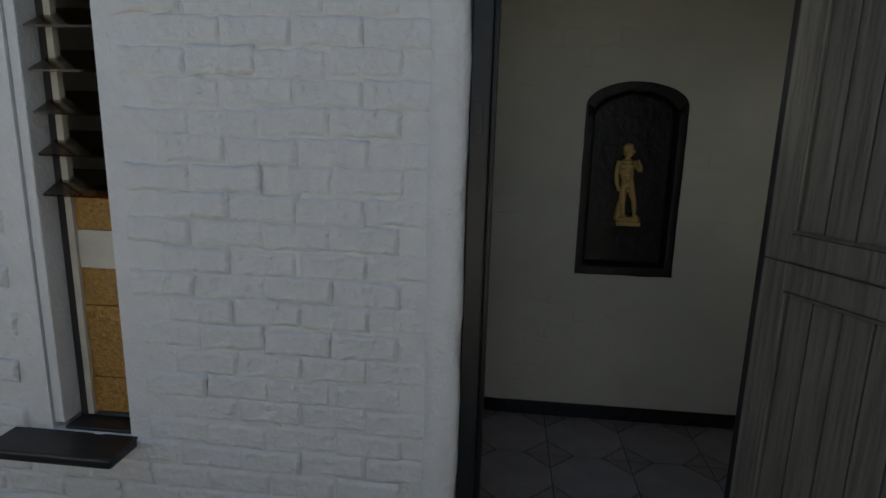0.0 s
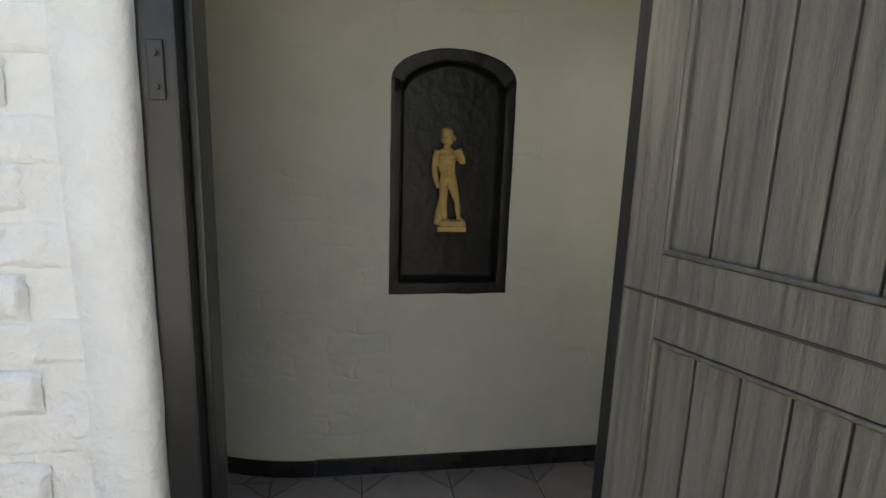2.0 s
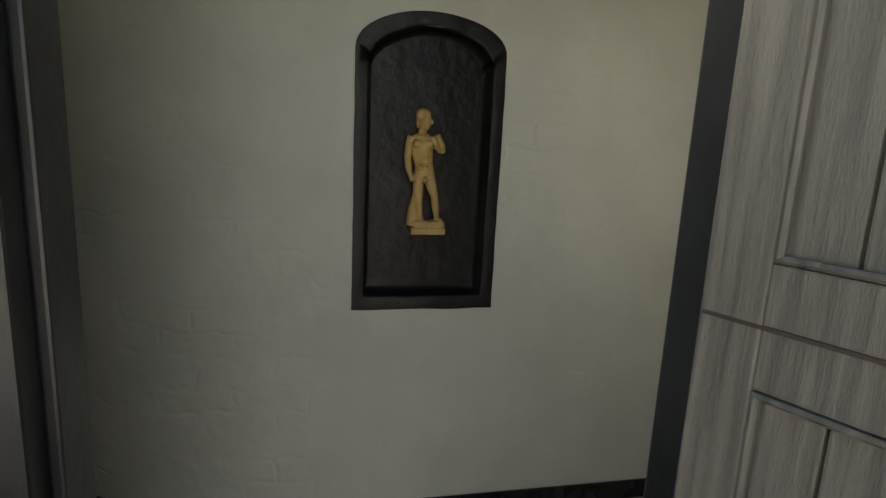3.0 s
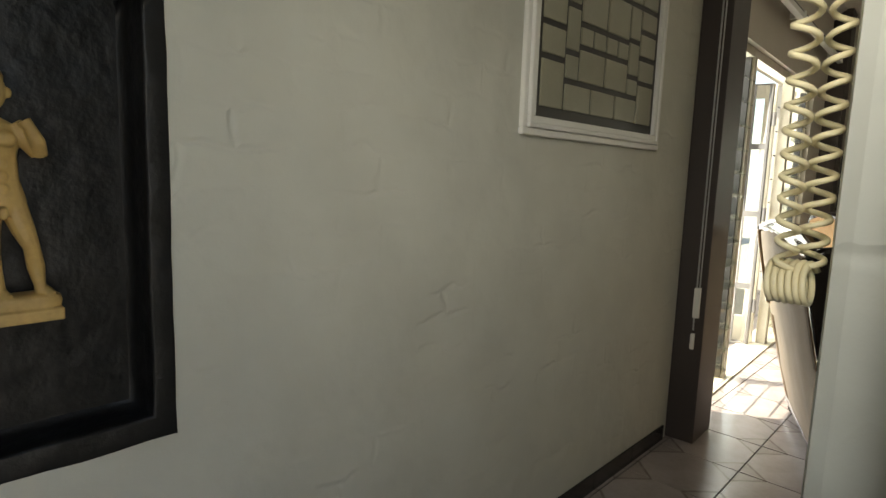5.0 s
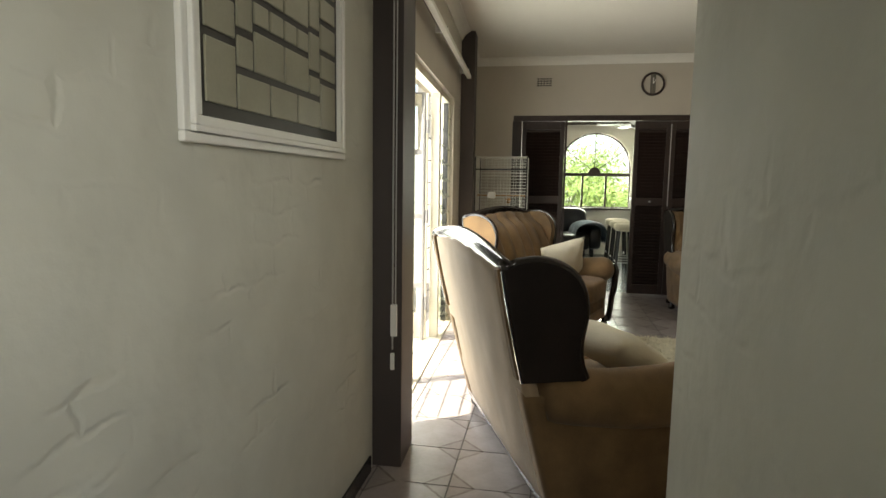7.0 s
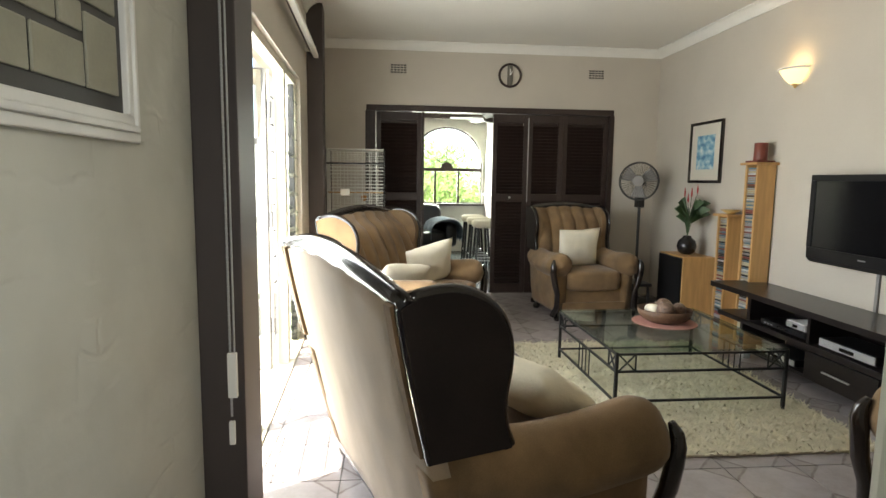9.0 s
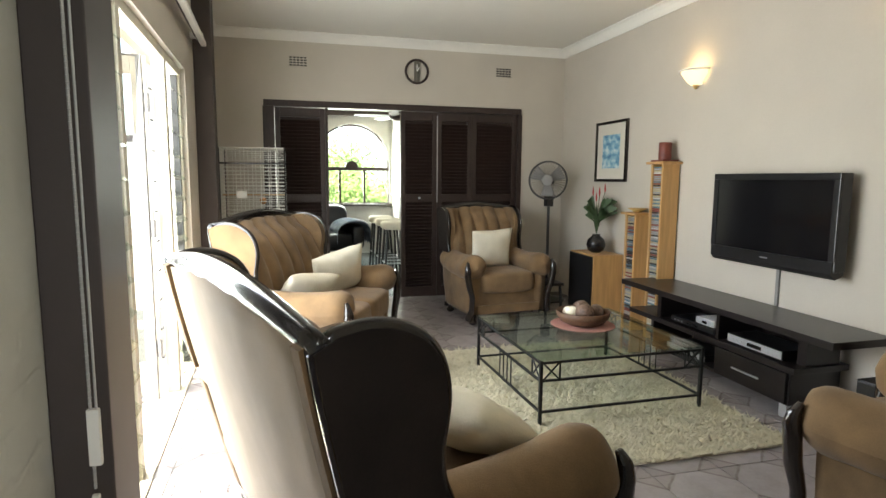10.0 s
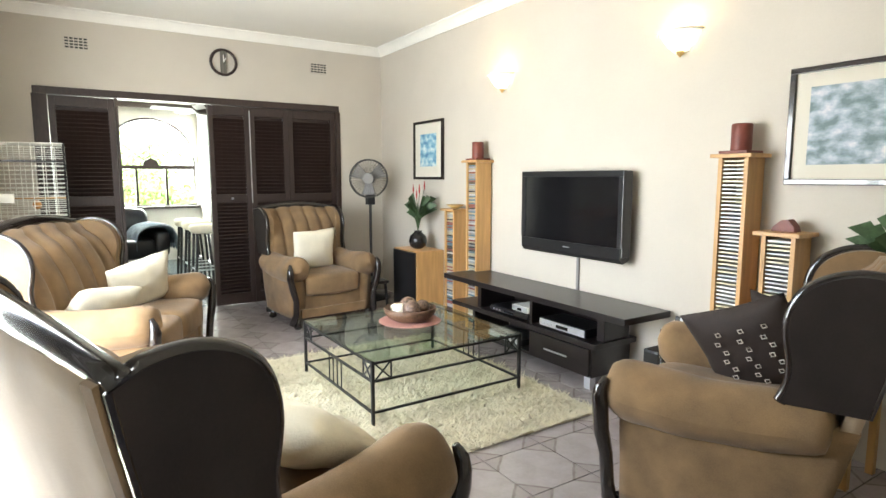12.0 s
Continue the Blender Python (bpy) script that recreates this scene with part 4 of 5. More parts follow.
# ---- upholstered suite ----
def suite_seat(name, m, W, label, seats, group, wing_cloth=None):
    """Wing-back seat: tan velour, dark carved rims, local y points forwards."""
    s = thing(name, m, label, "sofa" if seats > 1 else "armchair", group)
    h = W / 2
    TOP = 1.0

    def back_y(z):
        return -0.45 + 0.24 * max(0.0, 1 - z / TOP) ** 1.15

    def crest(x):
        return TOP + 0.045 * math.cos(math.pi * x / W) 
    # back: sloping cloth panel behind, channelled cushion in front
    part("back_panel", sheet(B(), lambda u, v: Vector(((u - 0.5) * (W - 0.07), back_y(0.09 + v * (crest((u - 0.5) * W) - 0.11)) - 0.012 * math.sin(u * math.pi) + 0.006 * noise.noise(Vector((u * 14, v * 3, 1))), 0.09 + v * (crest((u - 0.5) * W) - 0.11))), 30, 14, (0, 0.05, 0)), M_FABRIC_BACK, s, "paler sloping cloth back", smooth=True)
    ch = 6 if seats > 1 else 5
    iw = W - 0.14

    def cushion_front(u, v):
        x = (u - 0.5) * iw
        z = 0.40 + v * (crest(x) - 0.41)
        groove = abs(math.sin(math.pi * u * ch)) ** 0.55
        bulge = 0.13 * math.sin(math.pi * min(1, v * 0.9 + 0.12)) ** 0.7
        edge = min(1, (1 - v) * 6)
        return Vector((x, back_y(z) + 0.05 + (bulge + 0.035 * groove) * edge + 0.02, z - 0.02 * (1 - groove) * v))
    part("backrest", sheet(B(), cushion_front, ch * 10, 18, (0, -0.045, 0)), M_FABRIC, s, "channel-stitched tan velour backrest", smooth=True)
    n = 24
    part("crest_rail", tube(B(), [((i / n - 0.5) * (W - 0.02), back_y(TOP) + 0.015, crest((i / n - 0.5) * W)) for i in range(n + 1)], [0.02 + 0.012 * math.sin(math.pi * i / n) for i in range(n + 1)], 10, flat=1.3), M_DWOOD, s, "glossy dark carved crest rail", smooth=True)
    # seat
    part("base", boxed(-h + 0.05, -0.2, 0.10, h - 0.05, 0.36, 0.30, bevel=0.02), M_FABRIC, s)
    part("apron", boxed(-h + 0.09, 0.355, 0.09, h - 0.09, 0.385, 0.17, bevel=0.008), M_FABRIC, s)
    part("base_rail", boxed(-h + 0.01, -0.235, 0.055, h - 0.01, -0.2, 0.10, bevel=0.008), M_DWOOD, s)
    sw = (W - 0.26) / seats
    for i in range(seats):
        part("seat_cushion", soft(B(), (-h + 0.13 + sw * (i + 0.5), 0.11, 0.37), (sw / 2, 0.31, 0.10), 0.32, 32, 16, lump=0.012, seed=i), M_FABRIC, s, smooth=True)
    for sx in (-1, 1):
        # scrolled arm
        def arm(u, v, sx=sx):
            yy = -0.30 + 0.745 * v
            a = 2 * math.pi * u
            cap = math.sqrt(max(0.0, 1 - max(0.0, (v - 0.82) / 0.18) ** 2.4)) * math.sqrt(max(0.0, 1 - max(0.0, (0.06 - v) / 0.06) ** 2))
            fat = (0.098 + 0.026 * v) * cap + 0.002
            zc = 0.545 - 0.03 * math.sin(math.pi * v) - 0.012 * v
            wave = 1 + 0.07 * noise.noise(Vector((math.cos(a) * 1.5 + sx * 4 + W * 9, math.sin(a) * 1.5, v * 4)))
            return Vector((sx * (h - 0.07 + fat * wave * math.cos(a)), yy, zc + fat * wave * 0.92 * math.sin(a) - 0.02 * max(0.0, math.cos(a))))
        part("armrest", sheet(B(), arm, 28, 26), M_FABRIC, s, smooth=True)

        def side(u, v, sx=sx):
            z = 0.09 + 0.45 * v
            y0, y1 = back_y(z) - 0.004, 0.36 + 0.015 * v
            swell = 0.02 * math.sin(math.pi * u) * (0.3 + 0.7 * math.sin(math.pi * v)) + 0.006 * noise.noise(Vector((u * 5, v * 4, sx + W)))
            return Vector((sx * (h - 0.025 + swell), y0 + (y1 - y0) * u, z))
        part("arm_side", sheet(B(), side, 18, 12, (-sx * 0.11, 0, 0)), M_FABRIC, s, smooth=True)
        scroll = [(sx * (h - 0.005), 0.385, 0.05), (sx * (h - 0.03), 0.41, 0.14), (sx * (h - 0.03), 0.42, 0.26), (sx * (h + 0.002), 0.43, 0.36), (sx * (h + 0.02), 0.43, 0.45), (sx * (h + 0.02), 0.435, 0.50), (sx * (h + 0.022), 0.43, 0.54), (sx * (h + 0.012), 0.415, 0.575)]
        part("arm_scroll", tube(B(), scroll, [0.032, 0.026, 0.026, 0.03, 0.03, 0.03, 0.022, 0.012], 10), M_DWOOD, s, "glossy dark carved arm front", smooth=True)
        # wing
        out = []
        rear = [(back_y(z) - 0.005, z) for z in (0.6, 0.7, 0.8, 0.9, 0.99)]
        front = [(-0.40, 1.015), (-0.33, 1.025), (-0.26, 1.01), (-0.20, 0.975), (-0.165, 0.925), (-0.15, 0.86), (-0.155, 0.80), (-0.17, 0.73), (-0.165, 0.66), (-0.14, 0.60)]
        for _ in range(2):
            front = [front[0]] + [(p[0] * a + q[0] * (1 - a), p[1] * a + q[1] * (1 - a)) for p, q in zip(front, front[1:]) for a in (0.75, 0.25)] + [front[-1]]
        outline = rear + front
        part("wing", prism(B(), outline, "x", sx * (h - 0.045), sx * (h - 0.005)), wing_cloth or M_LEATHER, s, "tan cloth wing panel" if wing_cloth else "dark leathery wing panel")
        part("wing_lining", prism(B(), [(y - 0.01, z) for y, z in outline], "x", sx * (h - 0.09), sx * (h - 0.046)), M_FABRIC, s)
        part("wing_rim", tube(B(), [(sx * (h - 0.02), y, z) for y, z in [rear[-1]] + front], 0.013, 8, flat=1.6), M_DWOOD, s, smooth=True)
        part("rear_edge", tube(B(), [(sx * (h - 0.012), y, z) for y, z in rear], 0.009, 6), M_DWOOD, s)
        for y in (-0.19, 0.37):
            part("foot", lathe(B(), [(0.02, 0), (0.034, 0.012), (0.036, 0.03), (0.022, 0.05), (0.03, 0.09)], 14, (sx * (h - 0.06), y, 0)), M_DWOOD, s, smooth=True)
    return s


SOFA_M = pose(5.719, 5.526, 0, 0, 0, 201.2)
SOFA2_M = pose(8.0, 5.58, 0, 0, 0, 157)
CHAIR3_M = pose(9.14, 3.88, 0, 0, 0, 96)
CHAIR4_M = pose(5.15, 3.55, 0, 0, 0, -68)
suite_seat("sofa", SOFA_M, 1.38, "tan velour wing-back two-seater sofa with dark carved rims", 2, "lounge suite")
suite_seat("sofa", SOFA2_M, 1.24, "sunlit tan velour two-seater sofa near the bird cage", 2, "lounge suite", M_FABRIC)
suite_seat("armchair", CHAIR3_M, 0.82, "tan velour wing armchair before the louvre doors", 1, "lounge suite")
suite_seat("armchair", CHAIR4_M, 0.85, "tan velour wing armchair beside the CD towers", 1, "lounge suite")


def cushion(m, half, material, label, seed=0):
    def s(bm, a, b):
        # pillow: thick middle, pinched corners
        n = 18
        for side in (1, -1):
            g = []
            for j in range(n + 1):
                row = []
                for i in range(n + 1):
                    u, v = 2 * i / n - 1, 2 * j / n - 1
                    t = max(0.0, (1 - abs(u) ** 2.6) * (1 - abs(v) ** 2.6)) ** 0.5
                    pin = 1 - 0.07 * (1 - abs(u * v)) * max(abs(u), abs(v))
                    w = 0.012 * noise.noise(Vector((u * 2.3, v * 2.3, seed + side)))
                    row.append(bm.verts.new((u * half[0] * pin, side * (t * half[1] + w * t), v * half[2] * pin)))
                g.append(row)
            for j in range(n):
                for i in range(n):
                    bm.faces.new((g[j][i], g[j][i + 1], g[j + 1][i + 1], g[j + 1][i]))
        bmesh.ops.remove_doubles(bm, verts=bm.verts[:], dist=1e-4)
        return bm
    ob = link("cushion", s(B(), 0, 0), material, None, "", True)
    ob.matrix_world = m
    return tagged(ob, label, "cushion", "scatter cushions")


cushion(SOFA_M @ pose(0.27, 0.19, 0.575, 62, 0, 12), (0.23, 0.085, 0.19), M_CUSHION, "plump cream cotton cushion on the near sofa", 1)
cushion(SOFA2_M @ pose(-0.27, 0.06, 0.61, -28, 14, -46), (0.21, 0.075, 0.2), M_CUSHION, "cream cotton cushion leaning on the sofa", 2)
cushion(SOFA2_M @ pose(0.20, 0.0, 0.56, -42, -6, -30), (0.21, 0.07, 0.15), M_CUSHION, "sunlit cream cotton cushion on the sofa", 3)
cushion(CHAIR3_M @ pose(0.02, 0.03, 0.64, -14, 3, 0), (0.21, 0.07, 0.2), M_CUSHION, "square white cotton cushion on the armchair", 4)
pat = cushion(CHAIR4_M @ pose(0.17, 0.02, 0.615, -24, 22, 82), (0.21, 0.075, 0.21), M_PATTERN, "dark brown cushion embroidered with silver squares", 5)
pat2 = cushion(CHAIR4_M @ pose(0.22, -0.14, 0.63, -20, -8, 66), (0.2, 0.07, 0.2), M_PATTERN, "dark brown cushion embroidered with silver squares", 6)
rnd = random.Random(4)
for owner in (pat, pat2):
    for cx in (-0.11, -0.02, 0.07):
        for k in range(7):
            z = -0.13 + k * 0.042
            x = cx + 0.018 * (k % 2)
            t = math.sqrt(max(0, (1 - abs(x / 0.21) ** 2.6) * (1 - abs(z / 0.21) ** 2.6)))
            for sd in (1, -1):
              e = part("embroidery", tube(B(), [(x - 0.008, sd * (0.075 * t + 0.010), z - 0.008), (x + 0.008, sd * (0.075 * t + 0.010), z - 0.008), (x + 0.008, sd * (0.075 * t + 0.010), z + 0.008), (x - 0.008, sd * (0.075 * t + 0.010), z + 0.008)], 0.003, 4, closed=True), M_SILVERTHREAD, owner)


# ---- rug and glass table ----
def rug():
    bm = B()
    rnd = random.Random(7)
    box(bm, 6.10, 3.33, 0.001, 7.98, 4.78, 0.012)
    for _ in range(15000):
        x, y = rnd.uniform(6.09, 7.99), rnd.uniform(3.32, 4.79)
        a = rnd.uniform(0, 6.28)
        l, w, hh = rnd.uniform(0.025, 0.055), rnd.uniform(0.004, 0.008), rnd.uniform(0.012, 0.032)
        d = Vector((math.cos(a), math.sin(a), 0))
        e = Vector((-d.y, d.x, 0)) * w
        p = Vector((x, y, 0.008))
        t = p + d * l + Vector((0, 0, hh))
        bm.faces.new([bm.verts.new(q) for q in (p - e, p + e, t)])
    ob = link("rug", bm, M_RUG)
    return tagged(ob, "cream long-pile shag rug under the glass table", "rug")


rug()


def coffee_table():
    t = thing("coffee_table", pose(7.10, 4.0, 0.012, 0, 0, 1.0), "black wrought-iron coffee table with a clear glass top", "table")
    a, H = 0.5, 0.35
    top = part("glass_top", boxed(-a - 0.01, -a - 0.01, H, a + 0.01, a + 0.01, H + 0.01, bevel=0.003), M_TGLASS, t, "clear glass top")
    top.visible_shadow = False
    r = 0.009
    for sx in (-1, 1):
        for sy in (-1, 1):
            part("leg", boxed(sx * a - r, sy * a - r, 0, sx * a + r, sy * a + r, H, bevel=0.002), M_IRON, t)
    for z in (H - 0.012, H - 0.11, 0.07):
        for s in (-1, 1):
            part("rail", boxed(-a, s * a - 0.006, z - 0.006, a, s * a + 0.006, z + 0.006), M_IRON, t)
            part("rail", boxed(s * a - 0.006, -a, z - 0.006, s * a + 0.006, a, z + 0.006), M_IRON, t)
    for s in (-1, 1):
        for e in (-1, 1):
            x0, x1 = e * (a - 0.01), e * (a - 0.11)
            for o in ("x", "y"):
                def P(x, z, o=o, s=s):
                    return (x, s * a, z) if o == "x" else (s * a, x, z)
                part("brace", tube(B(), [P(x0, H - 0.11), P(x1, H - 0.012)], 0.005, 6), M_IRON, t)
                part("brace", tube(B(), [P(x1, H - 0.11), P(x0, H - 0.012)], 0.005, 6), M_IRON, t)
                part("brace", tube(B(), [P(x1, H - 0.11), P(x1, H - 0.012)], 0.005, 6), M_IRON, t)
        for k in range(4):
            x = (k - 1.5) * 0.06
            part("spindle", tube(B(), [(x, s * a, 0.07), (x, s * a, H - 0.11)], 0.004, 6), M_IRON, t)


coffee_table()
zt = 0.374
mt = link("table_mat", lathe(B(), [(0.2, 0), (0.205, 0.002), (0.2, 0.005)], 32), M_PINK)
mt.matrix_world = pose(7.2, 3.93, zt)
tagged(mt, "round dusty-pink woven table mat", "table mat")
bw = link("bowl", lathe(B(), [(0.10, 0), (0.14, 0.02), (0.165, 0.05), (0.172, 0.085), (0.166, 0.088), (0.155, 0.06), (0.12, 0.03), (0.02, 0.022)], 32), M_BASKET, smooth=True)
bw.matrix_world = pose(7.2, 3.93, zt + 0.006)
tagged(bw, "brown woven bowl on the glass table", "bowl")
M_BALL = mat("speckled_ball", (0.16, 0.10, 0.07), 0.6, spread=0.8, scale=40, bump=0.5, dark=(0.02, 0.012, 0.01))
for i, (x, y, r, mm) in enumerate(((-0.06, 0.02, 0.06, M_BALL), (0.055, -0.02, 0.058, M_BALL), (0.0, 0.075, 0.045, M_CUSHION), (0.09, 0.06, 0.036, M_CUSHION), (-0.01, -0.09, 0.05, M_BALL), (0.02, 0.02, 0.04, M_CUSHION))):
    o = link("decorative_ball", soft(B(), (0, 0, 0), (r, r, r), 1.0, 18, 12, lump=0.008, seed=i), mm, smooth=True)
    o.matrix_world = pose(7.2 + x, 3.93 + y, zt + 0.03 + r)
    tagged(o, "speckled brown seed ball in the bowl" if mm is M_BALL else "pale cream shell ball in the bowl", "decoration", "balls in the bowl")


# ---- television wall ----
def television():
    t = thing("television", pose(6.37, TV_Y, 0.765), "black flat television hung on the wall, switched off", "television")
    W, H = 0.965, 0.59
    part("casing", boxed(0, 0.05, 0.04, W, 0.13, H, bevel=0.01), M_BLACK, t)
    part("bezel", boxed(0, 0.125, H - 0.04, W, 0.14, H, bevel=0.004), M_BLACK, t)
    for x in (0, W - 0.04):
        part("bezel", boxed(x, 0.125, 0.1, x + 0.04, 0.14, H - 0.04, bevel=0.004), M_BLACK, t)
    part("screen", boxed(0.04, 0.128, 0.1, W - 0.04, 0.133, H - 0.04), M_SCREEN, t, "dark glossy screen")
    part("speaker_bar", prism(B(), [(0.05, 0.1), (0.142, 0.1), (0.142, 0.03), (0.11, 0.0), (0.05, 0.02)], "x", 0.01, W - 0.01), M_BLACK, t)
    part("badge", boxed(W / 2 - 0.03, 0.1405, 0.112 - 0.05, W / 2 + 0.03, 0.1435, 0.12 - 0.05), M_SILVER, t)
    part("bracket", boxed(W / 2 - 0.2, 0.002, 0.2, W / 2 + 0.2, 0.05, 0.45), M_GREYSTEEL, t)
    c = thing("cable_cover", pose(6.86, TV_Y, 0.5), "pale plastic cable cover below the television", "cable cover")
    part("channel", boxed(-0.012, 0.001, 0.0, 0.012, 0.016, 0.29, bevel=0.003), M_GREYSTEEL, c)


television()


def tv_stand():
    t = thing("tv_stand", pose(0, 0, 0), "low black-brown television bench with shelf and drawers", "tv stand")
    y0, y1 = TV_Y + 0.02, 3.14
    part("top", boxed(6.08, y0, 0.475, 7.98, y1 + 0.03, 0.515, bevel=0.003), M_BLACKTOP, t)
    part("shelf", boxed(6.32, y0, 0.265, 7.9, y1, 0.30, bevel=0.003), M_BLACKTOP, t)
    part("divider", boxed(6.34, y0 + 0.05, 0.30, 6.40, y1 - 0.1, 0.475), M_BLACKTOP, t)
    part("divider", boxed(6.92, y0 + 0.02, 0.30, 6.945, y1 - 0.02, 0.475), M_BLACKTOP, t)
    part("divider", boxed(7.52, y0 + 0.02, 0.30, 7.56, y1 - 0.02, 0.475), M_BLACKTOP, t)
    part("back_board", boxed(6.5, y0 - 0.01, 0.08, 7.6, y0 + 0.004, 0.475), M_BLACKTOP, t)
    d = part("drawer_unit", boxed(6.36, y0 + 0.01, 0.075, 6.93, y1 - 0.02, 0.263, bevel=0.003), M_BLACKTOP, t)
    f = part("drawer_front", boxed(6.37, y1 - 0.019, 0.085, 6.92, y1 + 0.0, 0.258, bevel=0.003), M_BLACKTOP, d)
    part("handle", boxed(6.55, y1 + 0.004, 0.165, 6.76, y1 + 0.014, 0.175, bevel=0.002), M_SILVER, d, "slim brushed metal handle")
    part("bottom_shelf", boxed(6.93, y0 + 0.01, 0.075, 7.6, y1 - 0.02, 0.095), M_BLACKTOP, t)
    part("side", boxed(7.6, y0 + 0.01, 0.075, 7.63, y1 - 0.02, 0.265), M_BLACKTOP, t)
    for x in (6.37, 7.56):
        for y in (y0 + 0.03, y1 - 0.07):
            part("foot", boxed(x, y, 0, x + 0.05, y + 0.05, 0.075, bevel=0.003), M_SILVER, t, "square silver foot")


tv_stand()


def device(name, x0, x1, z, h, depth, material, label, lights=True, face=None):
    d = thing(name, pose(x0, 3.10 - depth, z), label, "electronics")
    w = x1 - x0
    part("casing", boxed(0, 0, 0.006, w, depth, h, bevel=0.004), material, d)
    part("front_panel", boxed(0.004, depth, 0.01, w - 0.004, depth + 0.006, h - 0.004, bevel=0.002), face or M_BLACK, d)
    part("display", boxed(w * 0.35, depth + 0.005, h * 0.35, w * 0.6, depth + 0.009, h * 0.7), M_SCREEN, d)
    for x in (0.03, w - 0.03):
        part("foot", lathe(B(), [(0.01, 0), (0.01, 0.007)], 10, (x, depth * 0.5, 0)), M_BLACK, d)
    for i in range(3):
        part("button", boxed(w * (0.7 + i * 0.08), depth + 0.005, h * 0.4, w * (0.74 + i * 0.08), depth + 0.01, h * 0.6), M_SILVER, d)


device("satellite_decoder", 6.44, 6.86, 0.301, 0.06, 0.22, M_BLACK, "flat black decoder with a silver front on the bench", face=M_SILVER)
device("dvd_player", 6.98, 7.42, 0.301, 0.045, 0.25, M_BLACK, "slim black disc player on the bench")
device("media_box", 6.99, 7.16, 0.347, 0.05, 0.16, M_WHITE, "small white media box on the disc player", face=M_SILVER)
device("video_recorder", 7.05, 7.45, 0.096, 0.05, 0.22, M_BLACK, "black recorder on the bottom shelf", face=M_SILVER)


def subwoofer():
    s = thing("subwoofer", pose(5.80, TV_Y + 0.06, 0), "black subwoofer box on the floor", "loudspeaker")
    part("cabinet", boxed(0, 0, 0.01, 0.20, 0.30, 0.36, bevel=0.008), M_BLACK, s)
    part("front_panel", boxed(0.008, 0.3, 0.02, 0.192, 0.306, 0.35, bevel=0.003), M_BLACK, s)
    part("badge", boxed(0.08, 0.306, 0.19, 0.12, 0.309, 0.20), M_SILVER, s)
    for x in (0.02, 0.16):
        for y in (0.03, 0.26):
            part("foot", boxed(x, y, 0, x + 0.02, y + 0.02, 0.012), M_BLACK, s)
    r = thing("remote_caddy", pose(5.83, TV_Y + 0.15, 0.361), "brown wooden caddy holding remote controls", "caddy")
    for a in ((0, 0, 0.12, 0.012), (0, 0.128, 0.12, 0.14), (0, 0.012, 0.012, 0.128), (0.108, 0.012, 0.12, 0.128)):
        part("panel", boxed(a[0], a[1], 0.008, a[2], a[3], 0.11 + (0.05 if a[1] == 0 else 0), bevel=0.002), M_BASKET, r)
    part("base", boxed(0, 0, 0, 0.12, 0.14, 0.008), M_BASKET, r)
    for i, mm in enumerate((M_SILVER, M_BLACK)):
        q = link("remote_control", boxed(-0.02, -0.01, 0, 0.02, 0.01, 0.17, bevel=0.006), mm)
        q.matrix_world = pose(5.865 + i * 0.05, TV_Y + 0.21, 0.37, 8, 6 - 10 * i, 0)
        tagged(q, "slim remote control standing in the caddy", "remote control", "remotes in the caddy")


subwoofer()
CD_COLORS = [mat("cd_spine", c, 0.35, spread=0.1, bump=0) for c in ((0.6, 0.6, 0.58), (0.02, 0.02, 0.02), (0.25, 0.05, 0.04), (0.5, 0.45, 0.3), (0.1, 0.2, 0.25), (0.35, 0.36, 0.36))]


def cd_tower(x, h, label, seed, pale):
    t = thing("cd_tower", pose(x, TV_Y + 0.015, 0), label, "cd tower", "CD towers")
    W, D = 0.16, 0.15
    for a in ((0, 0.022), (W - 0.022, W)):
        part("side", boxed(a[0], 0, 0, a[1], D, h - 0.02, bevel=0.002), M_PINE, t)
    part("back_board", boxed(0.022, 0, 0.02, W - 0.022, 0.012, h - 0.02), M_PINE, t)
    part("base", boxed(0.022, 0.012, 0, W - 0.022, D - 0.004, 0.05), M_PINE, t)
    part("top", boxed(-0.03, -0.005, h - 0.02, W + 0.03, D + 0.03, h, bevel=0.003), M_PINE, t)
    rnd = random.Random(seed)
    meshes = []
    for c in CD_COLORS:
        bm = boxed(0.024, D - 0.15, 0.001, W - 0.024, D - 0.012, 0.0105)
        me = bpy.data.meshes.new("cd_case")
        bm.to_mesh(me)
        bm.free()
        me.materials.append(c)
        meshes.append(me)
    z = 0.055
    step = 0.0205 if pale else 0.0145
    while z < h - 0.04:
        c = new("cd_case", rnd.choice(meshes if not pale else [meshes[0], meshes[0], meshes[5], meshes[3]]))
        c.parent = t
        c.location.z = z
        z += step


cd_tower(7.885, 1.455, "tall beech CD tower filled with discs", 1, False)
cd_tower(8.23, 1.03, "short beech CD tower filled with discs", 2, False)
cd_tower(5.58, 1.43, "tall beech CD tower filled with pale discs", 3, True)
cd_tower(5.33, 1.05, "short beech CD tower filled with pale discs", 4, True)


def candle(x, z, label):
    c = thing("candle", pose(x, TV_Y + 0.1, z), label, "candle")
    part("plate", boxed(-0.075, -0.075, 0, 0.075, 0.075, 0.014, bevel=0.003), M_CANDLE, c)
    part("wax", lathe(B(), [(0.048, 0.014), (0.05, 0.02), (0.05, 0.145), (0.046, 0.152), (0.03, 0.142), (0.004, 0.14)], 22), M_CANDLE, c, smooth=True)
    part("wick", tube(B(), [(0, 0, 0.138), (0.002, 0, 0.152)], 0.0015, 5), M_BLACK, c)


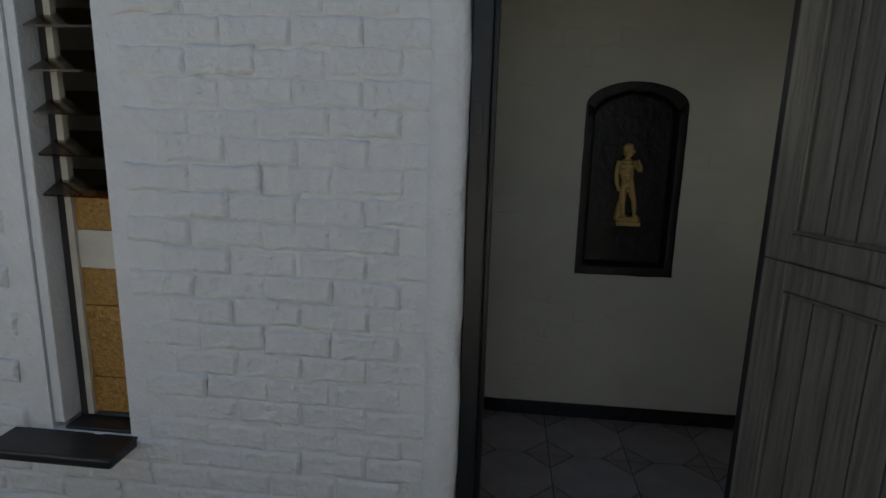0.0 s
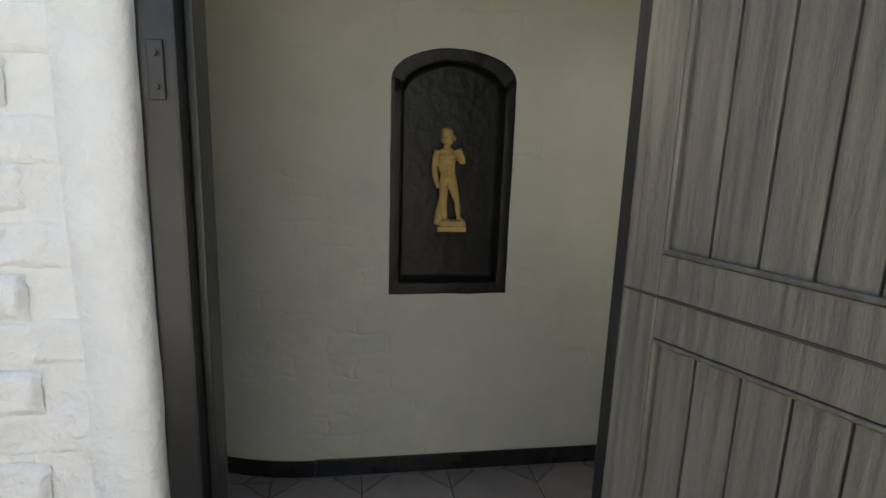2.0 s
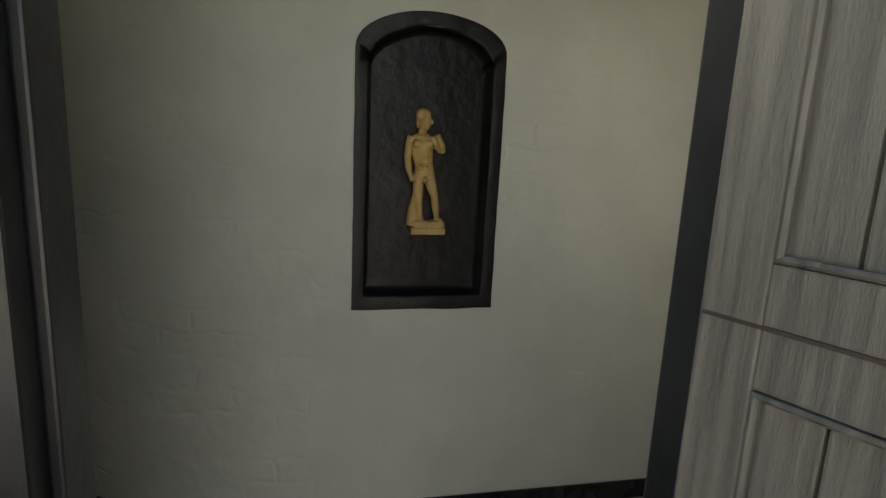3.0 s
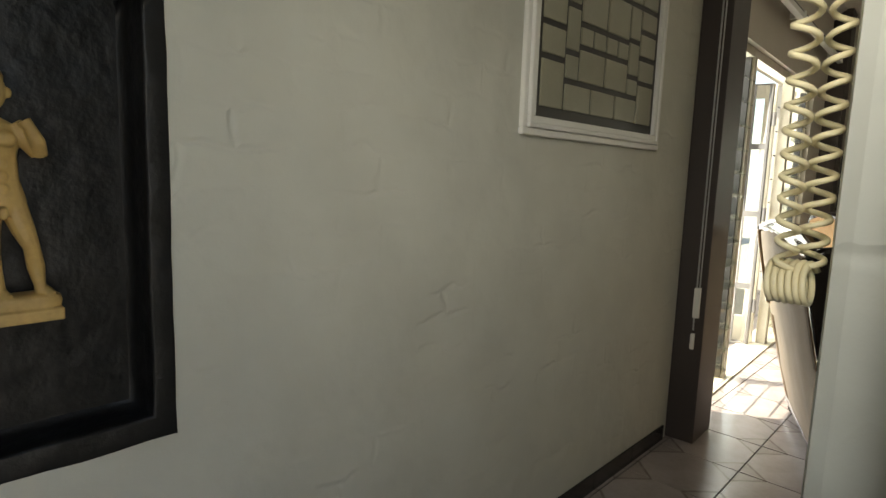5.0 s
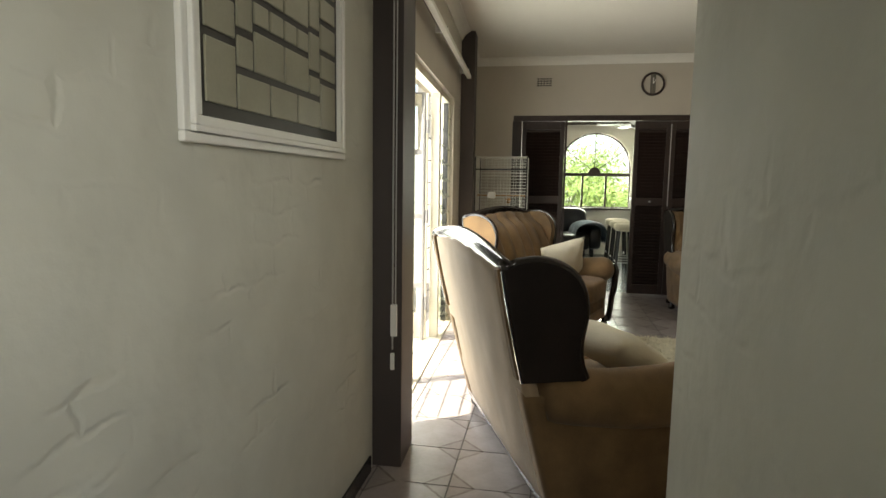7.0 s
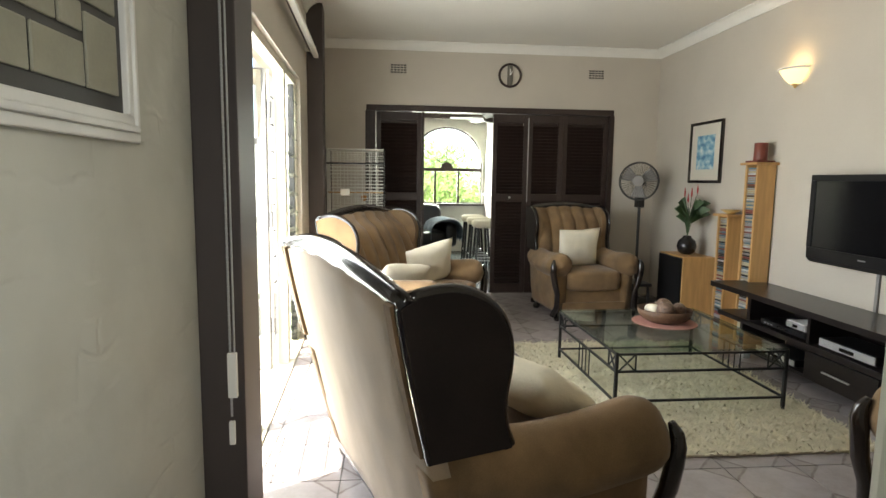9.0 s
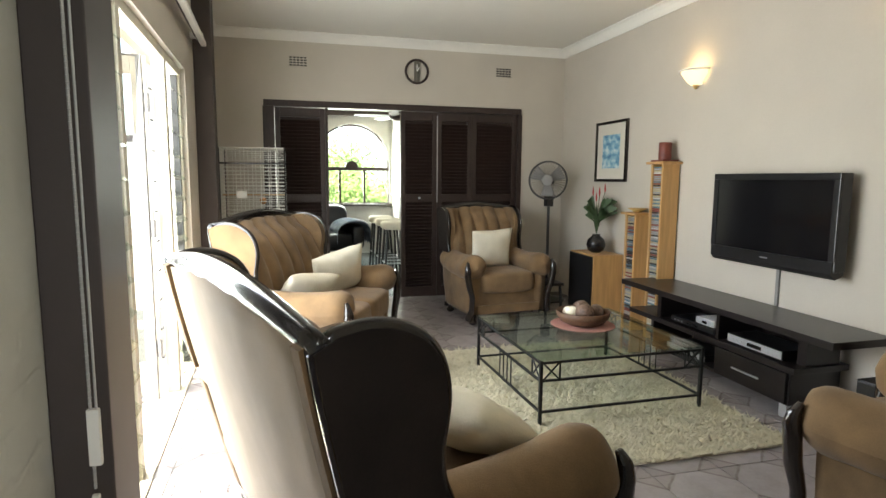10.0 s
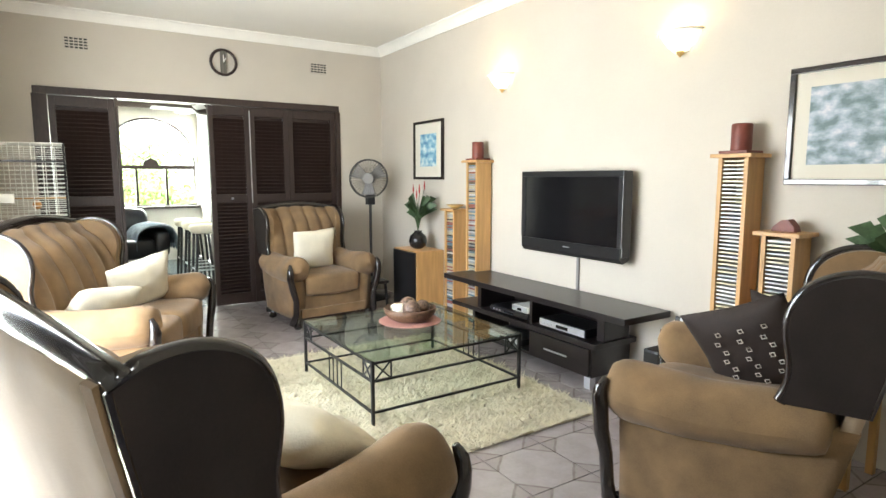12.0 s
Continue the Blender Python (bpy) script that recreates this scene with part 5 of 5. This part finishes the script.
candle(7.965, 1.456, "thick red-brown pillar candle on a square plate")
candle(5.66, 1.431, "thick red-brown pillar candle on a square plate")
dish = link("dish", lathe(B(), [(0.03, 0), (0.04, 0.01), (0.085, 0.035), (0.08, 0.036), (0.03, 0.015)], 22), M_OCHRE, smooth=True)
dish.matrix_world = pose(8.31, TV_Y + 0.1, 1.031)
tagged(dish, "shallow amber dish on the short CD tower", "dish")
orn = link("ornament", prism(B(), [(-0.055, 0), (0.055, 0), (0.05, 0.02), (0.01, 0.055), (-0.02, 0.06), (-0.05, 0.025)], "y", -0.03, 0.03), M_CANDLE)
orn.matrix_world = pose(5.41, TV_Y + 0.1, 1.051)
tagged(orn, "small dark red ornament on the short CD tower", "ornament")


def picture(x0, x1, z0, z1, inset, art, label):
    p = thing("picture", pose(x0, TV_Y, z0), label, "picture")
    w, h, t = x1 - x0, z1 - z0, 0.028
    for a in ((0, 0, w, t), (0, h - t, w, h), (0, t, t, h - t), (w - t, t, w, h - t)):
        part("frame", boxed(a[0], 0.002, a[1], a[2], 0.028, a[3], bevel=0.004), M_DWOOD, p)
    part("mount", boxed(t, 0.004, t, w - t, 0.014, h - t), M_MATBOARD, p, "cream mount board")
    part("print", boxed(inset, 0.012, inset, w - inset, 0.017, h - inset), art, p, "muted blue landscape print")


picture(8.645, 9.21, 1.29, 1.87, 0.13, M_ART2, "small framed blue print on the lounge wall")
picture(4.62, 5.478, 1.275, 1.83, 0.095, M_ART1, "framed lake landscape print on the lounge wall")


def sconce(x, label):
    s = thing("wall_lamp", pose(x, TV_Y, 2.02), label, "wall lamp", "wall lamps")

    def bowl(u, v):
        a = math.pi * u
        r = 0.022 + 0.103 * v ** 0.7
        return Vector((r * math.cos(a) * 1.0, 0.012 + r * math.sin(a) * 0.95, 0.105 * v ** 1.3))
    part("shade", sheet(B(), bowl, 22, 10), M_LAMPGLASS, s, "lit frosted glass half-bowl shade", smooth=True)
    part("rim", tube(B(), [(0.13 * math.cos(math.pi * i / 20), 0.012 + 0.124 * math.sin(math.pi * i / 20), 0.108) for i in range(21)], 0.008, 8), M_WHITE, s)
    part("finial", lathe(B(), [(0.004, -0.028), (0.013, -0.016), (0.024, 0.0), (0.022, 0.008)], 12, (0, 0.025, 0)), M_OCHRE, s)
    part("wall_plate", boxed(-0.05, 0.001, 0.0, 0.05, 0.012, 0.12, bevel=0.004), M_WHITE, s)
    b = lamp("bulb", 'POINT', pose(x, TV_Y + 0.09, 2.15), 0.2, (1.0, 0.74, 0.42))
    b.data.shadow_soft_size = 0.05


sconce(7.74, "lit frosted glass wall lamp above the television wall")
sconce(6.10, "lit frosted glass wall lamp above the television wall")


def clock():
    c = thing("clock", pose(FAR_X, 4.445, 2.425), "round dark wall clock with a bar across", "clock")
    part("ring", tube(B(), [(-0.014, 0.118 * math.cos(2 * math.pi * i / 40), 0.118 * math.sin(2 * math.pi * i / 40)) for i in range(40)], 0.013, 8, closed=True), M_LOUVRE, c, smooth=True)
    part("bar", boxed(-0.02, -0.028, -0.115, -0.002, 0.028, 0.115), M_GREYDOOR, c, "worn wooden bar")
    part("hand", boxed(-0.024, -0.004, 0.0, -0.021, 0.004, 0.07), M_WHITE, c)
    h = part("hand", boxed(-0.028, -0.004, 0.0, -0.025, 0.004, 0.05), M_WHITE, c)
    h.rotation_euler.x = radians(28)


clock()


def vent(y):
    v = thing("air_vent", pose(FAR_X, y, 2.41), "small cast air brick vent painted over", "air vent", "air vents", "structure")
    part("frame", boxed(-0.006, -0.005, -0.005, -0.001, 0.185, 0.112, bevel=0.002), M_WALL, v)
    me = None
    for r in range(4):
        for k in range(5):
            y0, z0 = 0.008 + k * 0.035, 0.008 + r * 0.025
            # dark raised plate stands in for the shade inside each slot
            part("slot_shade", boxed(-0.009, y0, z0, -0.0065, y0 + 0.026, z0 + 0.014), M_LEAD, v)


vent(5.565)
vent(3.385)


def pedestal_fan():
    f = thing("pedestal_fan", pose(9.62, 3.07, 0), "black pedestal fan with a wire guard", "fan")
    part("base", lathe(B(), [(0.2, 0), (0.2, 0.015), (0.06, 0.04), (0.03, 0.06)], 28), M_BLACK, f)
    part("pole", tube(B(), [(0, 0, 0.05), (0, 0, 1.12)], 0.015, 12), M_LEAD, f)
    part("control_box", boxed(-0.04, -0.04, 1.02, 0.045, 0.04, 1.15, bevel=0.01), M_BLACK, f)
    q = pose(-0.08, 0.02, 1.32, 0, -85, 28 - 60)
    head = pose(0, 0, 1.30) @ pose(0, 0, 0, 0, 0, 150) @ pose(0, 0, 0, 0, 90, 0) @ pose(0, 0, 0.1)
    mo = part("motor", lathe(B(), [(0.03, -0.12), (0.055, -0.1), (0.06, -0.02), (0.05, 0.01)], 18), M_BLACK, f, smooth=True)
    mo.matrix_local = head
    part("neck", tube(B(), [(0, 0, 1.12), (0, 0, 1.27)], 0.02, 10), M_BLACK, f)
    g = B()
    for z, r in ((0.02, 0.19), (0.06, 0.2), (0.10, 0.19)):
        tube(g, [(r * math.cos(2 * math.pi * i / 40), r * math.sin(2 * math.pi * i / 40), z) for i in range(40)], 0.004, 6, closed=True)
    for i in range(40):
        a = 2 * math.pi * i / 40
        c, s = math.cos(a), math.sin(a)
        tube(g, [(0.05 * c, 0.05 * s, 0.125), (0.16 * c, 0.16 * s, 0.115), (0.2 * c, 0.2 * s, 0.06), (0.16 * c, 0.16 * s, 0.005), (0.06 * c, 0.06 * s, 0.0)], 0.0016, 4)
    gu = part("guard", g, M_LEAD, f)
    gu.matrix_local = head
    cap = part("hub_cap", lathe(B(), [(0.055, 0.118), (0.055, 0.128), (0.02, 0.134)], 20), M_GREYSTEEL, f)
    cap.matrix_local = head
    for k in range(3):
        b = part("blade", sheet(B(), lambda u, v: Vector(((0.03 + 0.14 * u), (v - 0.5) * (0.06 + 0.10 * u), 0.05 + 0.03 * (v - 0.5))), 8, 6, (0, 0, 0.003)), M_GREYSTEEL, f, smooth=True)
        b.matrix_local = head @ pose(0, 0, 0, 0, 0, 120 * k)


pedestal_fan()


def loudspeaker():
    s = thing("loudspeaker", pose(8.58, 2.79, 0), "beech-sided loudspeaker with a black cloth front", "loudspeaker")
    part("cabinet", boxed(0, 0, 0, 0.46, 0.30, 0.62, bevel=0.004), M_PINE, s)
    part("grille", boxed(0.012, 0.30, 0.01, 0.448, 0.315, 0.61, bevel=0.005), M_BLACK, s, "black cloth grille")
    t = thing("stool", pose(8.98, 3.36, 0), "small black low wooden stool", "stool")
    part("seat", boxed(-0.15, -0.11, 0.30, 0.15, 0.11, 0.33, bevel=0.01), M_BLACK, t)
    for x in (-0.12, 0.12):
        for y in (-0.08, 0.08):
            part("leg", tube(B(), [(x, y, 0.3), (x * 1.15, y * 1.15, 0)], 0.014, 8), M_BLACK, t)


loudspeaker()


def vase(m, h, label, n, seed):
    v = thing("vase_with_flowers", m, label, "vase")
    part("vase", lathe(B(), [(0.04, 0), (0.075, 0.025), (0.09, 0.075), (0.078, 0.125), (0.045, 0.155), (0.034, 0.165), (0.04, 0.175), (0.03, 0.172)], 24), M_VASE, v, smooth=True)
    rnd = random.Random(seed)
    for i in range(n):
        a = rnd.uniform(0, 6.28)
        s = rnd.uniform(0.04, 0.17)
        hh = h * rnd.uniform(0.55, 1.0)
        if i % 9 == 0:
            hh, s = h * rnd.uniform(0.85, 1.1), s * 0.6
        p0 = Vector((0, 0, 0.16))
        p2 = Vector((s * math.cos(a), s * math.sin(a) * 0.7, 0.16 + hh))
        p1 = Vector((p2.x * 0.3, p2.y * 0.3, 0.16 + hh * 0.6))
        if i % 9 == 0:
            part("stem", tube(B(), [p0, p1, p2], 0.0025, 5), M_LEAF, v)
            part("flower", tube(B(), [p2, p2 + Vector((0, 0, 0.03)), p2 + Vector((0, 0, 0.085))], [0.004, 0.008, 0.002], 8), M_RED, v, "red flower spike")
        else:
            side = (p2 - p0).cross(Vector((0, 0, 1)))
            side = side.normalized() * 0.005 if side.length > 1e-4 else Vector((0.005, 0, 0))
            droop = p2 + Vector((p2.x * 0.5, p2.y * 0.5, -0.03))
            bm = B()
            l = [bm.verts.new(p) for p in (p0, p1 - side, p2 - side * 0.8, droop, p2 + side * 0.8, p1 + side)]
            bm.faces.new(l)
            part("leaf", bm, M_LEAF, v)


vase(pose(8.80, 2.95, 0.621), 0.38, "round black vase with grassy leaves and red spikes", 44, 3)
cab = thing("side_table", pose(4.64, TV_Y + 0.04, 0), "beech side table holding a vase of red spikes", "table")
part("tabletop", boxed(0, 0, 0.57, 0.38, 0.32, 0.6, bevel=0.004), M_PINE, cab)
for lx in (0.02, 0.33):
    for ly in (0.02, 0.27):
        part("leg", boxed(lx, ly, 0, lx + 0.03, ly + 0.03, 0.57), M_PINE, cab)
vase(pose(4.86, TV_Y + 0.2, 0.601), 0.42, "round black vase with dark leaves and red spikes", 60, 8)


def bird_cage():
    c = thing("bird_cage", pose(9.32, 5.80, 0), "pale wire bird cage on a stand", "bird cage")
    X, Y, z0, z1 = 0.46, 0.56, 0.80, 1.57
    for x in (0, X):
        for y in (0, Y):
            part("stand_leg", tube(B(), [(x, y, 0), (x, y, z0)], 0.012, 8), M_BLACK, c)
            part("corner_post", tube(B(), [(x, y, z0), (x, y, z1)], 0.008, 6), M_BLACK, c)
    part("tray", boxed(-0.01, -0.01, z0, X + 0.01, Y + 0.01, z0 + 0.09, bevel=0.008), M_SEED, c, "orange seed tray")
    w = B()
    for i in range(1, 21):
        z = z0 + 0.09 + i * (z1 - z0 - 0.09) / 20
        tube(w, [(0, 0, z), (X, 0, z), (X, Y, z), (0, Y, z)], 0.003, 4, closed=True)
    for i in range(1, 8):
        for p in ((X * i / 8, 0), (X * i / 8, Y), (0, Y * i / 8), (X, Y * i / 8)):
            tube(w, [(*p, z0), (*p, z1)], 0.003, 4)
    for i in range(1, 14):
        tube(w, [(X * i / 14, 0, z1), (X * i / 14, Y, z1)], 0.003, 4)
    tagged(part("wires", w, M_WIRE, c), kind="stuff")
    part("band", boxed(-0.006, -0.006, z1 - 0.145, 0.0, Y + 0.006, z1 - 0.13), M_BLACK, c)
    part("top_panel", boxed(0.0, 0.0, z1, X, Y, z1 + 0.004), M_WIRE, c)
    part("perch", tube(B(), [(0.2, 0, 1.15), (0.2, Y, 1.15)], 0.008, 8), M_PINE, c)
    part("feeder", boxed(-0.03, 0.33, 1.12, 0.0, 0.42, 1.19, bevel=0.004), M_WHITE, c, "white plastic feeder")
    part("toy", prism(B(), [(0.0, 0), (0.05, 0.04), (0.02, 0.09), (-0.03, 0.05)], "x", -0.02, -0.012), M_YELLOW, c, "yellow plastic toy")
    part("toy", soft(B(), (0.1, 0.2, 1.1), (0.03, 0.03, 0.035), 1, 12, 8), M_SEED, c)


bird_cage()


# ---- bar room ----
def bar_stool(x, y):
    s = thing("bar_stool", pose(x, y, 0), "black bar stool with a pale padded seat", "stool", "bar stools")
    part("seat", soft(B(), (0, 0, 0.72), (0.17, 0.17, 0.055), 0.5, 20, 10), M_CUSHION, s, smooth=True)
    for a in (45, 135, 225, 315):
        c, d = math.cos(radians(a)), math.sin(radians(a))
        part("leg", tube(B(), [(0.15 * c, 0.15 * d, 0.68), (0.21 * c, 0.21 * d, 0)], 0.016, 8), M_BLACK, s)
    part("foot_ring", tube(B(), [(0.19 * math.cos(radians(a)), 0.19 * math.sin(radians(a)), 0.25) for a in range(45, 405, 90)], 0.012, 6, closed=True), M_SILVER, s)


for x, y in ((11.1, 4.50), (11.65, 4.50), (12.2, 4.51)):
    bar_stool(x, y)
bc = thing("bar_counter", pose(10.9, 3.5, 0), "bar counter with a pale top on a dark panelled base", "counter")
part("worktop", boxed(-0.1, -0.1, 1.04, 2.2, 0.72, 1.08, bevel=0.01), M_WHITE, bc)
part("base", boxed(0, 0, 0, 2.1, 0.6, 1.04, bevel=0.005), M_LOUVRE, bc)
for i in range(5):
    part("panel", boxed(0.06 + i * 0.41, 0.6, 0.12, 0.40 + i * 0.41, 0.612, 0.95, bevel=0.004), M_LOUVRE, bc)


def leather_chair():
    c = thing("leather_armchair", pose(13.1, 5.25, 0, 0, 0, 100), "black leather armchair draped with a grey-blue throw", "armchair")
    part("seat", soft(B(), (0, 0.05, 0.33), (0.36, 0.38, 0.14), 0.35, 24, 12), M_DARKLEATHER, c, smooth=True)
    part("backrest", soft(B(), (0, -0.32, 0.56), (0.42, 0.14, 0.32), 0.4, 24, 14), M_DARKLEATHER, c, smooth=True)
    for s in (-1, 1):
        part("armrest", soft(B(), (s * 0.42, 0.02, 0.40), (0.11, 0.42, 0.2), 0.45, 20, 12), M_DARKLEATHER, c, smooth=True)
        for y in (-0.3, 0.3):
            part("foot", boxed(s * 0.38 - 0.03, y - 0.03, 0, s * 0.38 + 0.03, y + 0.03, 0.22), M_BLACK, c)
    t = link("throw", sheet(B(), lambda u, v: Vector(((u - 0.5) * 0.6 + 0.02 * math.sin(v * 9), 0.30 * math.cos(math.pi * v) * (1 if v < 0.5 else 0.8), 0.30 + 0.34 * math.sin(math.pi * v) ** 0.5 + 0.02 * math.sin(u * 30))), 40, 24, (0, 0, -0.012)), M_BLUE, smooth=True)
    t.matrix_world = pose(13.02, 4.86, 0.02, 0, 0, 10)
    tagged(t, "grey-blue throw draped over the leather armchair", "throw")


leather_chair()


def ceiling_fan():
    f = thing("ceiling_fan", pose(12.3, 4.25, 2.2), "dark ceiling fan at rest", "ceiling fan")
    part("rod", tube(B(), [(0, 0, 0.1), (0, 0, CEIL - 2.2)], 0.012, 8), M_LOUVRE, f)
    part("motor", lathe(B(), [(0.05, -0.06), (0.11, -0.03), (0.12, 0.05), (0.05, 0.11)], 20), M_LOUVRE, f, smooth=True)
    for k in range(5):
        b = part("blade", boxed(0.12, -0.065, 0.0, 0.62, 0.065, 0.008, bevel=0.003), M_LOUVRE, f)
        b.matrix_local = pose(0, 0, 0, 10, 0, 72 * k + 20)


ceiling_fan()
cr = thing("curtain_rail", pose(END_X - 0.12, 3.9, 2.36), "dark curtain rail above the arched window", "curtain rail")
part("rail", boxed(0, 0, 0, 0.05, 1.75, 0.08, bevel=0.008), M_LOUVRE, cr)
for yy in (0.1, 1.6):
    part("bracket", boxed(0.05, yy, 0.02, 0.118, yy + 0.03, 0.06), M_LOUVRE, cr)


# ---- pieces of walls and floors ----
floor_ob = bpy.data.objects["floor"]
TS = 0.345


def piece_mesh(name, bm, material):
    me = bpy.data.meshes.new(name)
    bmesh.ops.recalc_face_normals(bm, faces=bm.faces[:])
    bm.to_mesh(me)
    bm.free()
    me.materials.append(material)
    return me


tile_me = piece_mesh("tile", prism(B(), [(-TS / 2 + 0.003, -TS / 2 + 0.003), (TS / 2 - 0.003, -TS / 2 + 0.003), (TS / 2 - 0.003, TS / 2 - 0.003), (-TS / 2 + 0.003, TS / 2 - 0.003)], "z", -0.004, 0.0), M_TILE)
for i in range(-2, 23):
    for j in range(0, 14):
        x, y = 2.37 + i * TS, 2.66 + j * TS
        hall_part = y > INNER_Y - 0.15 and y < 6.7
        room = x > HALL_END - 0.1 and x < FAR_X + 0.2 and y > TV_Y - 0.2 and y < 6.75
        if hall_part or room:
            t = new("tile", tile_me)
            t.parent = floor_ob
            t.location = (x, y, 0)
slate_me = piece_mesh("slate_tile", prism(B(), [(-0.147, -0.147), (0.147, -0.147), (0.147, 0.147), (-0.147, 0.147)], "z", -0.006, -0.001), M_SLATE)
bar_floor = bpy.data.objects["floor_bar"]
for i in range(13):
    for j in range(8):
        t = new("slate_tile", slate_me)
        t.parent = bar_floor
        t.location = (10.28 + i * 0.3, 3.7 + j * 0.3, 0)

hw = bpy.data.objects["wall_hall_north"]
sk_me = piece_mesh("skirting_tile", boxed(0.0003, -0.01, 0, 0.3327, -0.001, 0.072, bevel=0.002), M_SKIRT)
for i in range(9):
    s = new("skirting_tile", sk_me)
    s.parent = hw
    s.location = (2.36 + i * 0.333, HALL_Y, 0.001)
arc2 = rounded(0.008)
structure("baseboard_round", sheet(B(), lambda u, v: arc2(u, 0.001 + v * 0.072), 24, 1), M_SKIRT, "black tile skirting round the curved wall end", "trim")
structure("baseboard_stub", boxed(3.09, INNER_Y + 0.001, 0.001, HALL_END - 0.012, INNER_Y + 0.009, 0.072), M_SKIRT, "black tile skirting of the stub wall", "trim")

# painted bricks
rnd = random.Random(11)
brick_meshes = []
for k in range(10):
    def face(u, v, k=k):
        x, z = (u - 0.5) * 0.21, (v - 0.5) * 0.081
        e = min(1.0, min(0.105 - abs(x), 0.0405 - abs(z)) / 0.009)
        n1 = noise.noise(Vector((x * 16 + k * 5, z * 22, k)))
        n2 = noise.noise(Vector((x * 60 + k * 3, z * 60, k + 7)))
        n3 = noise.noise(Vector((x * 130 + k, z * 130, k + 3)))
        return Vector((x + 0.006 * n2, 0.0065 - 0.0095 * e ** 0.45 - (0.006 * n1 + 0.0042 * n2 + 0.0012 * n3) * (0.35 + 0.65 * e), z + 0.009 * n1))
    bm = sheet(B(), face, 24, 10)
    brick_meshes.append(piece_mesh("brick", bm, M_BRICK))
    for p in brick_meshes[-1].polygons:
        p.use_smooth = True
owner, owner2 = bpy.data.objects["wall_front_core"], bpy.data.objects["wall_front_left"]
for r in range(1, 25):
    z = r * 0.0835
    shift = 0.107 if r % 2 else 0.0
    for k in range(10):
        x = 2.0 - k * 0.2145 + (0 if not shift else -shift) + rnd.uniform(-0.012, 0.012)
        if x < 0.08 or x > 2.02:
            continue
        if z > 0.36 and z < 1.99 and 0.70 < x < 1.19:
            continue
        b = new("brick", rnd.choice(brick_meshes))
        b.parent = owner if x > 0.94 else owner2
        b.location = (x, BRICK_Y - 0.002 + rnd.uniform(-0.003, 0.004), z + rnd.uniform(-0.006, 0.006))
        b.rotation_euler = (rnd.uniform(-0.02, 0.02), rnd.uniform(-0.02, 0.02), rnd.uniform(-0.015, 0.015))
